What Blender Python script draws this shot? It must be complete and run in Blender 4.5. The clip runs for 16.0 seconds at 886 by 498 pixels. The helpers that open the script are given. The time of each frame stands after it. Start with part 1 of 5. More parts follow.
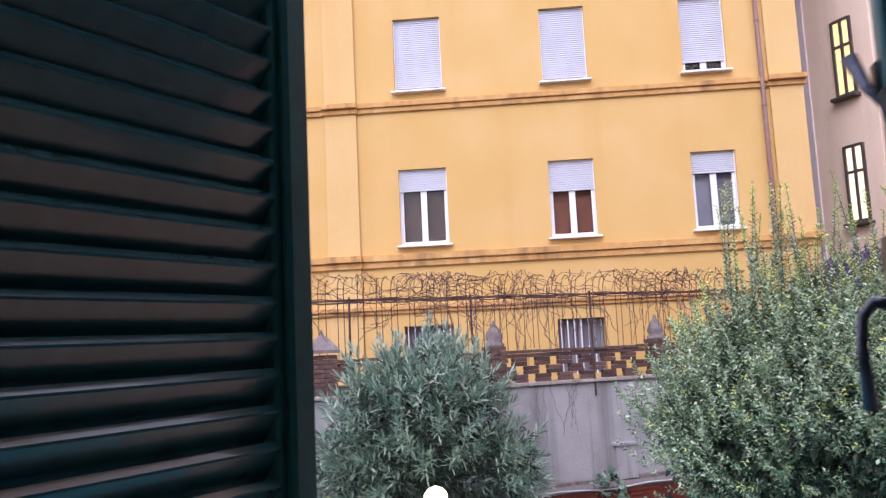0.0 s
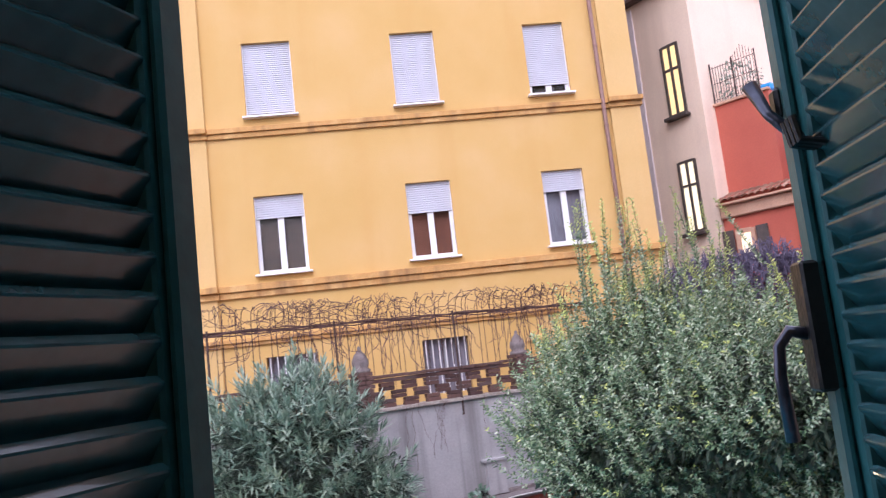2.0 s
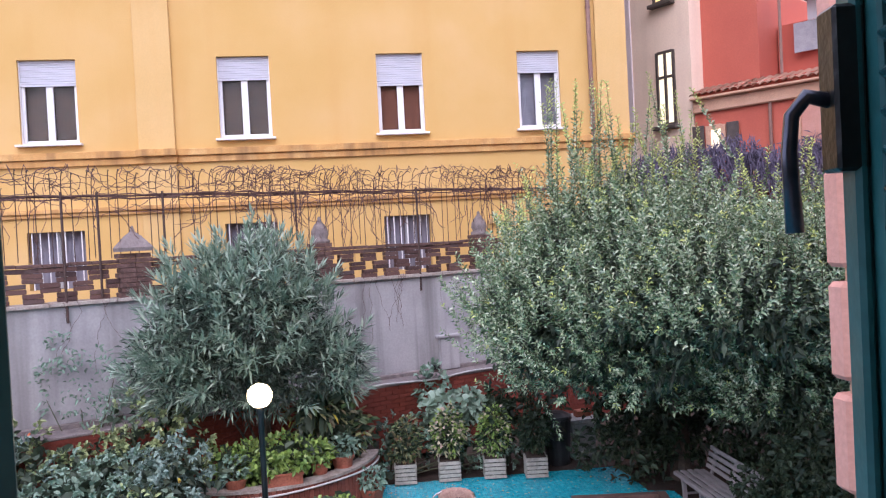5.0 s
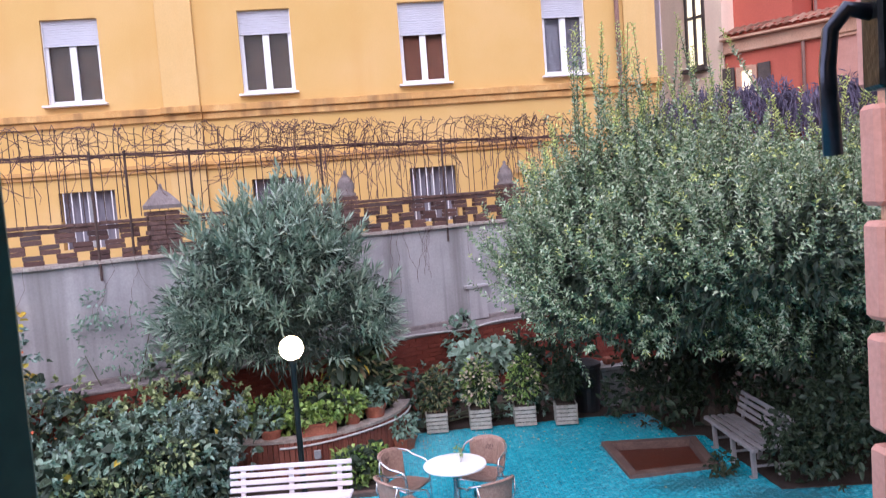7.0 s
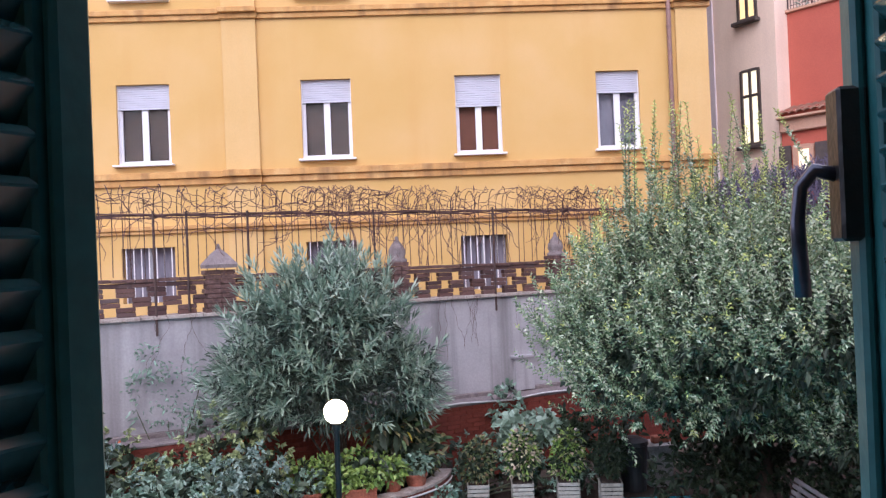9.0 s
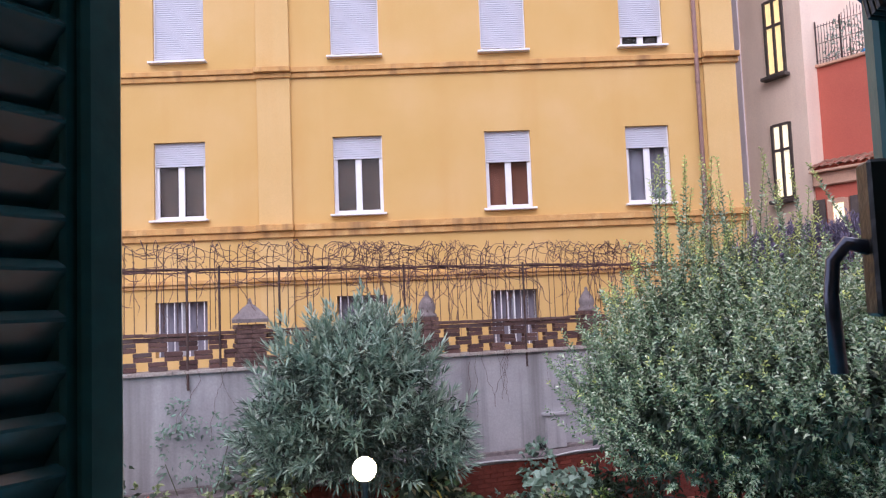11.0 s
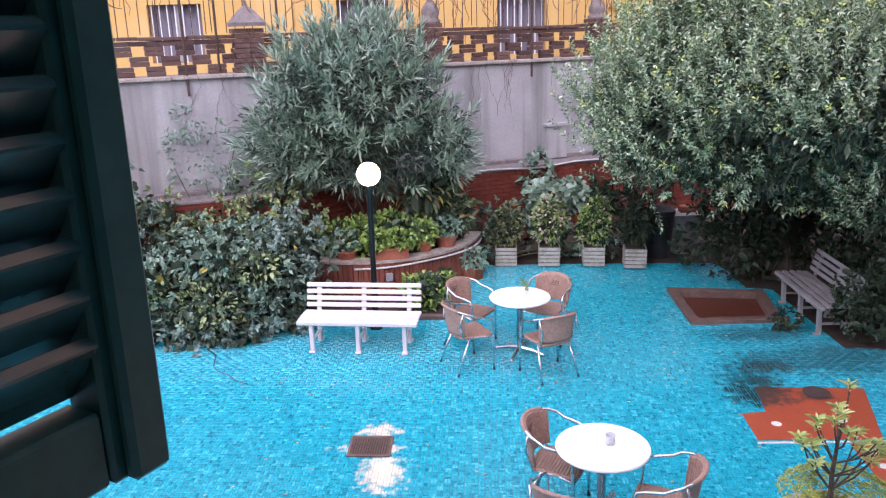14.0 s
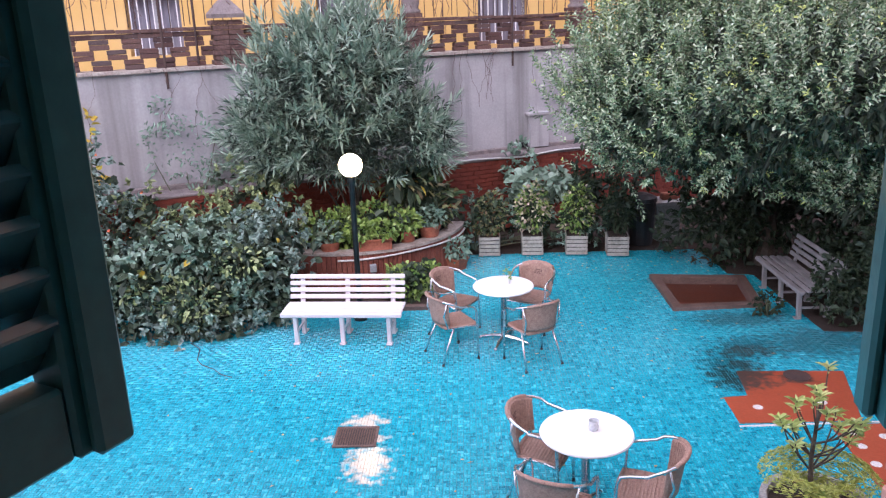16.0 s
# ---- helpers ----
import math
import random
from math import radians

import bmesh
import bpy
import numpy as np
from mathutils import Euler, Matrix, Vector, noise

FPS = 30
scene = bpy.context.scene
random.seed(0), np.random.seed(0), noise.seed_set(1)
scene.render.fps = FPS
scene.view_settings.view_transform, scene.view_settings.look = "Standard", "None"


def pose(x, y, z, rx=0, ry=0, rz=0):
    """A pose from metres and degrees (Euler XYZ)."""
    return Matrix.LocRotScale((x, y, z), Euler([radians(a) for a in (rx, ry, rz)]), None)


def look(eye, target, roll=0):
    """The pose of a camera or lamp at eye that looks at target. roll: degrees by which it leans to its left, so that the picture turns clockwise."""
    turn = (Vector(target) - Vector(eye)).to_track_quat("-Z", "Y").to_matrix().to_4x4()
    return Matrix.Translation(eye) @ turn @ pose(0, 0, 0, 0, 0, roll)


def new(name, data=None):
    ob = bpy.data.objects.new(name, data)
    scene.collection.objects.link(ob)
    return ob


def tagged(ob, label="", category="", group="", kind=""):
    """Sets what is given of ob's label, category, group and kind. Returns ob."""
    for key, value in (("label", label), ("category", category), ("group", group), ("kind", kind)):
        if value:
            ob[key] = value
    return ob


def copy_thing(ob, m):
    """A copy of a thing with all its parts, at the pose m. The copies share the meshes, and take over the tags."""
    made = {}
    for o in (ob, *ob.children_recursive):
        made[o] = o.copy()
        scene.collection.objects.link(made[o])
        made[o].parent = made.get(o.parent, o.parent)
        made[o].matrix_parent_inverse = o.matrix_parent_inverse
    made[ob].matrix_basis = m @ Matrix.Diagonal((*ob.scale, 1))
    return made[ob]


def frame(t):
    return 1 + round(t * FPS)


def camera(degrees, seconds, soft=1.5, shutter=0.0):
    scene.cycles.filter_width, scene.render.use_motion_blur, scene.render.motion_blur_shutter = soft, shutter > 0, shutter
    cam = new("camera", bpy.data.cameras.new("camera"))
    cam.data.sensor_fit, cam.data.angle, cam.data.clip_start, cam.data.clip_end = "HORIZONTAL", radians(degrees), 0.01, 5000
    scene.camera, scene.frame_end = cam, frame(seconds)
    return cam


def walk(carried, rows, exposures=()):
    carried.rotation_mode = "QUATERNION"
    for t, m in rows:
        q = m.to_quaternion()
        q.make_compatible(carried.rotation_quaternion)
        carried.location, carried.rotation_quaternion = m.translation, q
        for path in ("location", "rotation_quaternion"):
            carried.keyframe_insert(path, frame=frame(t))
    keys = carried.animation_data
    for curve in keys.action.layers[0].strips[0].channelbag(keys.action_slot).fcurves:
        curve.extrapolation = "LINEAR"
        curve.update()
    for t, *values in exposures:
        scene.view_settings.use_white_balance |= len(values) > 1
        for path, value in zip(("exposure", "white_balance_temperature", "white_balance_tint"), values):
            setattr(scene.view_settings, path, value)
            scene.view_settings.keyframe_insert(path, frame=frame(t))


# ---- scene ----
cam = camera(58.3, 16.0, soft=1.2, shutter=0.5)
PATH = [
    (0, (0.328, -0.036, 4.075), (0.191, 1.946, 4.308), -2.7),
    (0.5, (0.277, 0.066, 4.056), (0.100, 2.040, 4.323), -3.4),
    (1, (0.306, 0.043, 4.119), (0.112, 2.014, 4.397), -5.1),
    (1.5, (0.352, -0.009, 4.092), (0.400, 1.973, 4.355), -7.6),
    (2, (0.281, 0.042, 4.113), (0.501, 2.013, 4.374), -6.5),
    (2.5, (0.270, 0.003, 4.083), (0.505, 1.970, 4.362), -4.2),
    (3, (0.272, 0.010, 4.062), (0.505, 1.982, 4.296), -3.3),
    (3.5, (0.254, 0.055, 4.071), (0.508, 2.034, 4.208), -2.5),
    (4, (0.260, 0.115, 4.045), (0.545, 2.094, 4.083), -2.3),
    (4.2, (0.291, 0.173, 4.015), (0.583, 2.151, 4.023), -2.5),
    (6.3, (0.335, 0.247, 3.992), (0.574, 2.231, 3.917), -4.5),
    (6.5, (0.323, 0.219, 3.994), (0.556, 2.203, 3.899), -4.8),
    (7, (0.332, 0.249, 3.981), (0.540, 2.232, 3.827), -4.3),
    (7.5, (0.357, 0.253, 3.981), (0.564, 2.230, 3.763), -4.6),
    (8, (0.362, 0.229, 3.998), (0.587, 2.205, 3.787), -5.2),
    (8.5, (0.358, 0.177, 4.023), (0.532, 2.169, 3.966), -4.7),
    (9, (0.357, 0.147, 4.033), (0.448, 2.145, 4.050), -2.3),
    (11.3, (0.365, 0.150, 4.051), (0.366, 2.144, 4.211), -1.8),
    (11.5, (0.367, 0.153, 4.004), (0.352, 2.151, 4.084), -1.4),
    (12, (0.354, 0.170, 3.993), (0.334, 2.165, 3.846), -0.8),
    (12.5, (0.351, 0.178, 3.986), (0.325, 2.143, 3.617), -0.8),
    (13, (0.346, 0.190, 3.994), (0.338, 2.125, 3.487), -1.1),
    (13.5, (0.347, 0.186, 3.997), (0.338, 2.116, 3.472), -1.2),
    (14, (0.346, 0.195, 3.991), (0.339, 2.117, 3.438), -1.5),
    (14.5, (0.352, 0.192, 3.989), (0.354, 2.110, 3.422), -1.7),
    (15, (0.355, 0.193, 3.985), (0.371, 2.110, 3.414), -1.8),
    (15.5, (0.362, 0.182, 3.986), (0.385, 2.098, 3.413), -1.9),
    (16, (0.364, 0.181, 3.983), (0.395, 2.096, 3.407), -2.0),
]
walk(cam, [(t, look(eye, target, roll)) for t, eye, target, roll in PATH],
     [(0.0, 1.04, 5720, 20), (4.2, 1.04, 5720, 20), (6.5, 1.06, 5720, 20), (9.0, 1.02, 5720, 20), (11.5, 0.80, 5720, 20), (12.5, 1.22, 5820, 22), (13.0, 1.32, 5820, 22), (14.0, 1.24, 5820, 22), (16.0, 1.17, 5820, 22)])

# ---------------------------------------------------------------- world and light
world = bpy.data.worlds.new("world")
scene.world = world
world.use_nodes = True
wn, wl = world.node_tree.nodes, world.node_tree.links
sky = wn.new("ShaderNodeTexSky")
sky.sky_type, sky.sun_disc = "NISHITA", False
sky.sun_elevation, sky.sun_rotation = radians(38), radians(200)
sky.air_density, sky.dust_density, sky.ozone_density = 1.0, 6.0, 2.0
cloud = wn.new("ShaderNodeMix")
cloud.data_type = "RGBA"
cloud.inputs["Factor"].default_value = 0.8
cloud.inputs["B"].default_value = (9.6, 9.3, 10.2, 1)
wl.new(sky.outputs[0], cloud.inputs["A"])
wl.new(cloud.outputs["Result"], wn["Background"].inputs["Color"])
wn["Background"].inputs["Strength"].default_value = 0.12

sun_data = bpy.data.lights.new("sun", "SUN")
sun_data.energy, sun_data.angle, sun_data.color = 0.5, radians(40), (1.0, 0.97, 0.93)
sun = new("sun", sun_data)
sun.matrix_world = look((-6, -14, 20), (0, 8, 0))


# ---------------------------------------------------------------- materials
def material(name, colours, rough=0.6, metal=0.0, scale=6.0, fine=60.0, bump=0.15, island=False, per_object=False,
             spec=0.5, stretch=(1, 1, 1), contrast=0.25, coat=0.0, bump_dist=0.01):
    """A surface whose colour drifts between the given colours at two scales, with fine relief."""
    m = bpy.data.materials.new(name)
    m.use_nodes = True
    n, l = m.node_tree.nodes, m.node_tree.links
    b = n["Principled BSDF"]
    geo = n.new("ShaderNodeNewGeometry")
    mp = n.new("ShaderNodeMapping")
    mp.inputs["Scale"].default_value = stretch
    l.new(geo.outputs["Position"], mp.inputs["Vector"])
    big = n.new("ShaderNodeTexNoise")
    big.inputs["Scale"].default_value, big.inputs["Detail"].default_value = scale, 5
    small = n.new("ShaderNodeTexNoise")
    small.inputs["Scale"].default_value, small.inputs["Detail"].default_value = fine, 3
    l.new(mp.outputs[0], big.inputs["Vector"])
    l.new(mp.outputs[0], small.inputs["Vector"])
    ramp = n.new("ShaderNodeValToRGB")
    el = ramp.color_ramp.elements
    while len(el) < len(colours):
        el.new(0.5)
    for i, c in enumerate(colours):
        f = i / max(1, len(colours) - 1)
        el[i].position = f if (island or per_object) else 0.32 + 0.36 * f
        el[i].color = (*c, 1)
    if island:
        l.new(geo.outputs["Random Per Island"], ramp.inputs[0])
    elif per_object:
        info = n.new("ShaderNodeObjectInfo")
        l.new(info.outputs["Random"], ramp.inputs[0])
    else:
        l.new(big.outputs[0], ramp.inputs[0])
    hsv = n.new("ShaderNodeHueSaturation")
    var = n.new("ShaderNodeMapRange")
    var.inputs["From Min"].default_value, var.inputs["From Max"].default_value = 0.3, 0.7
    var.inputs["To Min"].default_value, var.inputs["To Max"].default_value = 1 - contrast, 1 + contrast
    l.new(small.outputs[0], var.inputs["Value"])
    l.new(var.outputs[0], hsv.inputs["Value"])
    l.new(ramp.outputs[0], hsv.inputs["Color"])
    l.new(hsv.outputs[0], b.inputs["Base Color"])
    b.inputs["Roughness"].default_value, b.inputs["Metallic"].default_value = rough, metal
    b.inputs["Specular IOR Level"].default_value = spec
    b.inputs["Coat Weight"].default_value = coat
    rv = n.new("ShaderNodeMapRange")
    rv.inputs["To Min"].default_value, rv.inputs["To Max"].default_value = max(0.02, rough - 0.12), min(1, rough + 0.12)
    l.new(big.outputs[0], rv.inputs["Value"])
    l.new(rv.outputs[0], b.inputs["Roughness"])
    if bump:
        bp = n.new("ShaderNodeBump")
        bp.inputs["Strength"].default_value, bp.inputs["Distance"].default_value = bump, bump_dist
        l.new(small.outputs[0], bp.inputs["Height"])
        l.new(bp.outputs[0], b.inputs["Normal"])
    return m


def stained(m, colour, boxes):
    """Adds worn, stained or shade-dark patches with ragged edges: boxes of (x, y, half width, half depth)."""
    n, l = m.node_tree.nodes, m.node_tree.links
    b = n["Principled BSDF"]
    geo = n.new("ShaderNodeNewGeometry")
    noise_tex = n.new("ShaderNodeTexNoise")
    noise_tex.inputs["Scale"].default_value, noise_tex.inputs["Detail"].default_value = 11.0, 7
    l.new(geo.outputs["Position"], noise_tex.inputs["Vector"])
    src = b.inputs["Base Color"].links[0].from_socket
    for x, y, w, d in boxes:
        mp = n.new("ShaderNodeMapping")
        mp.vector_type = "TEXTURE"
        mp.inputs["Location"].default_value, mp.inputs["Scale"].default_value = (x, y, 0), (w, d, 1)
        l.new(geo.outputs["Position"], mp.inputs["Vector"])
        ln = n.new("ShaderNodeVectorMath")
        ln.operation = "LENGTH"
        l.new(mp.outputs[0], ln.inputs[0])
        ad = n.new("ShaderNodeMath")
        ad.operation = "MULTIPLY_ADD"
        ad.inputs[1].default_value = -2.4
        l.new(noise_tex.outputs[0], ad.inputs[0])
        l.new(ln.outputs["Value"], ad.inputs[2])
        mr = n.new("ShaderNodeMapRange")
        mr.inputs["From Min"].default_value, mr.inputs["From Max"].default_value = -0.15, -0.75
        l.new(ad.outputs[0], mr.inputs["Value"])
        mx = n.new("ShaderNodeMix")
        mx.data_type = "RGBA"
        mx.inputs["B"].default_value = (*colour, 1)
        l.new(mr.outputs[0], mx.inputs["Factor"])
        l.new(src, mx.inputs["A"])
        l.new(mx.outputs["Result"], b.inputs["Base Color"])
        src = mx.outputs["Result"]
    return m


def streaked(m, colour, strength, freq):
    """Adds vertical rain streaks and grime to a wall's material."""
    n, l = m.node_tree.nodes, m.node_tree.links
    b = n["Principled BSDF"]
    geo = n.new("ShaderNodeNewGeometry")
    mp = n.new("ShaderNodeMapping")
    mp.inputs["Scale"].default_value = (freq, freq, 0.12)
    l.new(geo.outputs["Position"], mp.inputs["Vector"])
    t = n.new("ShaderNodeTexNoise")
    t.inputs["Scale"].default_value, t.inputs["Detail"].default_value = 1.0, 4
    l.new(mp.outputs[0], t.inputs["Vector"])
    mr = n.new("ShaderNodeMapRange")
    mr.inputs["From Min"].default_value, mr.inputs["From Max"].default_value = 0.5, 0.72
    mr.inputs["To Max"].default_value = strength
    l.new(t.outputs[0], mr.inputs["Value"])
    mx = n.new("ShaderNodeMix")
    mx.data_type = "RGBA"
    mx.inputs["B"].default_value = (*colour, 1)
    l.new(mr.outputs[0], mx.inputs["Factor"])
    l.new(b.inputs["Base Color"].links[0].from_socket, mx.inputs["A"])
    l.new(mx.outputs["Result"], b.inputs["Base Color"])
    return m


def emitter(name, colour, strength):
    m = bpy.data.materials.new(name)
    m.use_nodes = True
    b = m.node_tree.nodes["Principled BSDF"]
    b.inputs["Base Color"].default_value = (*colour, 1)
    b.inputs["Emission Color"].default_value = (*colour, 1)
    b.inputs["Emission Strength"].default_value = strength
    return m


def glass(name, tint=(0.9, 0.92, 0.92)):
    m = bpy.data.materials.new(name)
    m.use_nodes = True
    b = m.node_tree.nodes["Principled BSDF"]
    b.inputs["Base Color"].default_value = (*tint, 1)
    b.inputs["Roughness"].default_value, b.inputs["Transmission Weight"].default_value = 0.02, 1.0
    b.inputs["IOR"].default_value = 1.45
    return m


M_ORANGE = streaked(material("ochre_plaster", [(0.575, 0.360, 0.114), (0.60, 0.382, 0.135), (0.63, 0.412, 0.168)], 0.85, scale=0.6, fine=45,
                             contrast=0.05, bump=0.2), (0.54, 0.30, 0.08), 0.3, 1.2)
M_PILASTER = streaked(material("pale_ochre_plaster", [(0.605, 0.395, 0.150), (0.635, 0.425, 0.180)], 0.85, scale=1.2, fine=45, contrast=0.05), (0.58, 0.30, 0.08), 0.3, 2)
M_CORNICE = streaked(material("stained_ochre_stone", [(0.58, 0.33, 0.11), (0.52, 0.28, 0.09), (0.62, 0.38, 0.15)], 0.85, scale=2.5, fine=40, contrast=0.1), (0.16, 0.08, 0.04), 0.6, 3)
M_GREYWALL = streaked(material("grey_render", [(0.33, 0.31, 0.32), (0.40, 0.38, 0.39), (0.45, 0.43, 0.44)], 0.9, scale=1.3, fine=30,
                               contrast=0.07, bump=0.3), (0.15, 0.14, 0.135), 0.8, 2.6)
M_COPING = material("weathered_coping", [(0.30, 0.24, 0.21), (0.42, 0.37, 0.33)], 0.9, scale=6, fine=40)
M_BRICK = material("old_brick", [(0.065, 0.036, 0.034), (0.10, 0.052, 0.046), (0.14, 0.075, 0.062), (0.085, 0.06, 0.06)], 0.9, per_object=True, fine=50, contrast=0.25, bump=0.5)
M_REDBRICK = material("red_painted_brick", [(0.158, 0.029, 0.016), (0.202, 0.040, 0.022)], 0.75, scale=3, fine=35, contrast=0.2, bump=0.4)
M_PLANTER = material("brown_red_brick", [(0.15, 0.042, 0.028), (0.20, 0.055, 0.035), (0.24, 0.075, 0.05)], 0.7, per_object=True, fine=40, contrast=0.2, bump=0.4)
M_CAPSTONE = material("weathered_stone", [(0.16, 0.13, 0.13), (0.25, 0.21, 0.20)], 0.9, scale=8, fine=50, contrast=0.2, bump=0.5)
M_IRON = material("rusted_iron", [(0.05, 0.03, 0.028), (0.09, 0.05, 0.04)], 0.75, scale=10, fine=80)
M_VINE = material("dry_vine_bark", [(0.10, 0.055, 0.05), (0.16, 0.09, 0.08)], 0.9, scale=12, fine=90)
M_WHITE = material("white_window_paint", [(0.74, 0.73, 0.75), (0.80, 0.79, 0.80)], 0.45, scale=3, fine=40, contrast=0.03, bump=0.05)
M_ROLLER = material("grey_roller_slats", [(0.50, 0.50, 0.56), (0.55, 0.55, 0.61)], 0.6, scale=2, fine=30, contrast=0.04, bump=0.05)
M_GLASS = glass("window_glass")
M_GLASS.node_tree.nodes["Principled BSDF"].inputs["IOR"].default_value = 1.25
M_CURTAIN = material("brown_interior", [(0.060, 0.036, 0.024), (0.105, 0.068, 0.048)], 0.9, scale=3, contrast=0.15)
M_CURTAIN_RED = material("russet_curtain", [(0.15, 0.055, 0.035), (0.21, 0.08, 0.05)], 0.9, scale=2, stretch=(6, 6, 1), contrast=0.15)
M_CURTAIN_GREY = material("lilac_net_curtain", [(0.15, 0.14, 0.18), (0.23, 0.22, 0.27)], 0.9, scale=3, stretch=(5, 5, 1), contrast=0.15)
M_LIT = emitter("lit_room_yellow", (1.0, 0.76, 0.32), 0.42)
M_LIT_PALE = emitter("lit_room_pale", (1.0, 0.88, 0.58), 0.5)
M_PINK = streaked(material("beige_plaster", [(0.80, 0.62, 0.48), (0.84, 0.67, 0.53)], 0.9, scale=0.8, fine=30, contrast=0.06), (0.60, 0.45, 0.35), 0.45, 1.1)
M_PALE = material("pale_pink_plaster", [(0.700, 0.602, 0.602), (0.750, 0.658, 0.658)], 0.9, scale=0.8, fine=30, contrast=0.05)
M_REDWALL = streaked(material("red_plaster", [(0.44, 0.10, 0.065), (0.50, 0.125, 0.08)], 0.85, scale=0.8, fine=30, contrast=0.06), (0.36, 0.10, 0.07), 0.4, 1.0)
M_TILE = material("roof_tile_clay", [(0.40, 0.20, 0.13), (0.30, 0.15, 0.10), (0.46, 0.27, 0.19)], 0.85, per_object=True, fine=50)
M_STUCCO = material("peach_stucco", [(0.52, 0.30, 0.20), (0.56, 0.34, 0.23)], 0.85, scale=2)
M_QUOIN = material("salmon_quoin_stone", [(0.52, 0.26, 0.20), (0.57, 0.30, 0.24)], 0.85, scale=3, fine=40, contrast=0.08, bump=0.3)
M_DARKFRAME = material("dark_window_frame", [(0.06, 0.045, 0.04), (0.09, 0.07, 0.06)], 0.6)
M_SHUTTER = material("dark_green_shutter_paint", [(0.018, 0.088, 0.094), (0.028, 0.118, 0.122)], 0.34, scale=5, fine=60, contrast=0.12, bump=0.06, spec=0.35)
M_SLAT = material("glossy_green_slat_paint", [(0.015, 0.072, 0.082), (0.026, 0.098, 0.108)], 0.22, scale=6, fine=50, contrast=0.12, bump=0.02, spec=0.9, coat=0.35)
M_SHUTTER_EDGE = material("worn_green_edge_paint", [(0.06, 0.12, 0.11), (0.09, 0.15, 0.13)], 0.4, scale=9, fine=70, contrast=0.2)
M_BLACKMETAL = material("black_painted_metal", [(0.010, 0.012, 0.012), (0.02, 0.022, 0.022)], 0.35, metal=0.3, fine=80)
M_STEEL = material("brushed_aluminium", [(0.62, 0.62, 0.64), (0.70, 0.70, 0.72)], 0.25, metal=1.0, fine=90, contrast=0.05, bump=0.03)
M_RATTAN = material("brown_woven_rattan", [(0.297, 0.176, 0.135), (0.405, 0.257, 0.203)], 0.6, scale=30, fine=120, contrast=0.25, bump=0.4)
M_TABLETOP = material("white_resin_tabletop", [(0.80, 0.80, 0.81), (0.84, 0.84, 0.84)], 0.3, scale=3, contrast=0.02, bump=0.0)
M_BENCH = material("offwhite_plastic", [(0.64, 0.57, 0.59), (0.71, 0.64, 0.65)], 0.45, scale=5, fine=50, contrast=0.05, bump=0.05)
# Grime, with the tree's shade also worked into the darker base colour.
M_BENCH_OLD_SHADED = material("grimy_shaded_white_plastic", [(0.252, 0.234, 0.234), (0.330, 0.306, 0.306)], 0.55, scale=5, fine=50, contrast=0.1)
M_PLASTER_POT = material("grey_wood_planter", [(0.36, 0.34, 0.30), (0.46, 0.43, 0.38), (0.30, 0.28, 0.24)], 0.8, scale=8, fine=60, contrast=0.15)
M_TERRACOTTA = material("terracotta", [(0.30, 0.09, 0.05), (0.38, 0.13, 0.08)], 0.8, scale=7, fine=50)
M_SOIL = material("dark_soil", [(0.035, 0.022, 0.016), (0.06, 0.04, 0.03)], 0.95, scale=9, fine=60, contrast=0.3, bump=0.8, bump_dist=0.02)
M_REDEARTH = material("red_brown_wet_floor", [(0.090, 0.024, 0.015), (0.120, 0.036, 0.021)], 0.35, scale=4, fine=50)
M_KERB = material("brown_stone_kerb", [(0.115, 0.070, 0.058), (0.165, 0.105, 0.086)], 0.7, scale=8, fine=50)
M_REDFLOOR = stained(material("red_painted_floor", [(0.36, 0.075, 0.035), (0.42, 0.095, 0.045)], 0.35, scale=2, fine=40, contrast=0.08),
                     (0.08, 0.05, 0.04), [(3.7, 8.05, 0.5, 0.35), (4.3, 7.95, 0.2, 0.12)])
M_WHITEPAINT = material("white_floor_paint", [(0.62, 0.58, 0.55), (0.72, 0.69, 0.65)], 0.5, scale=9)
FLOOR_COLOURS = [(0.014, 0.215, 0.295), (0.022, 0.35, 0.45), (0.030, 0.44, 0.55), (0.020, 0.32, 0.41), (0.024, 0.40, 0.50), (0.09, 0.54, 0.65)]
WORN = [(-0.36, 7.42, 0.23, 0.16), (-0.30, 6.62, 0.22, 0.36), (-0.44, 7.08, 0.36, 0.10)]
# Damp stains, plus shade by the tree and wing painted in as colour.
DAMP_SHADE = [(4.15, 8.85, 0.60, 0.36), (5.0, 8.9, 0.9, 0.55), (3.75, 8.45, 0.40, 0.36), (4.3, 9.7, 0.8, 0.3)]
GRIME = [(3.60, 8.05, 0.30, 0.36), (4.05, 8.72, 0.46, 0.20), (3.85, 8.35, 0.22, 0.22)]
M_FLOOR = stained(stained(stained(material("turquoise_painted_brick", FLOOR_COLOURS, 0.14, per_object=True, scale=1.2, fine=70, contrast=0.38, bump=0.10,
                                   bump_dist=0.004), (0.015, 0.155, 0.195), DAMP_SHADE), (0.020, 0.060, 0.064), GRIME), (0.72, 0.66, 0.55), WORN)
M_FLOOR_FAR = stained(stained(stained(material("turquoise_painted_bricks", FLOOR_COLOURS, 0.14, island=True, scale=1.2, fine=70, contrast=0.38, bump=0.10,
                                       bump_dist=0.004), (0.015, 0.155, 0.195), DAMP_SHADE), (0.020, 0.060, 0.064), GRIME), (0.72, 0.66, 0.55), WORN)
M_JOINT = stained(material("turquoise_joint", [(0.008, 0.195, 0.262), (0.018, 0.300, 0.385)], 0.35, scale=4, fine=40), (0.472, 0.378, 0.270), WORN)
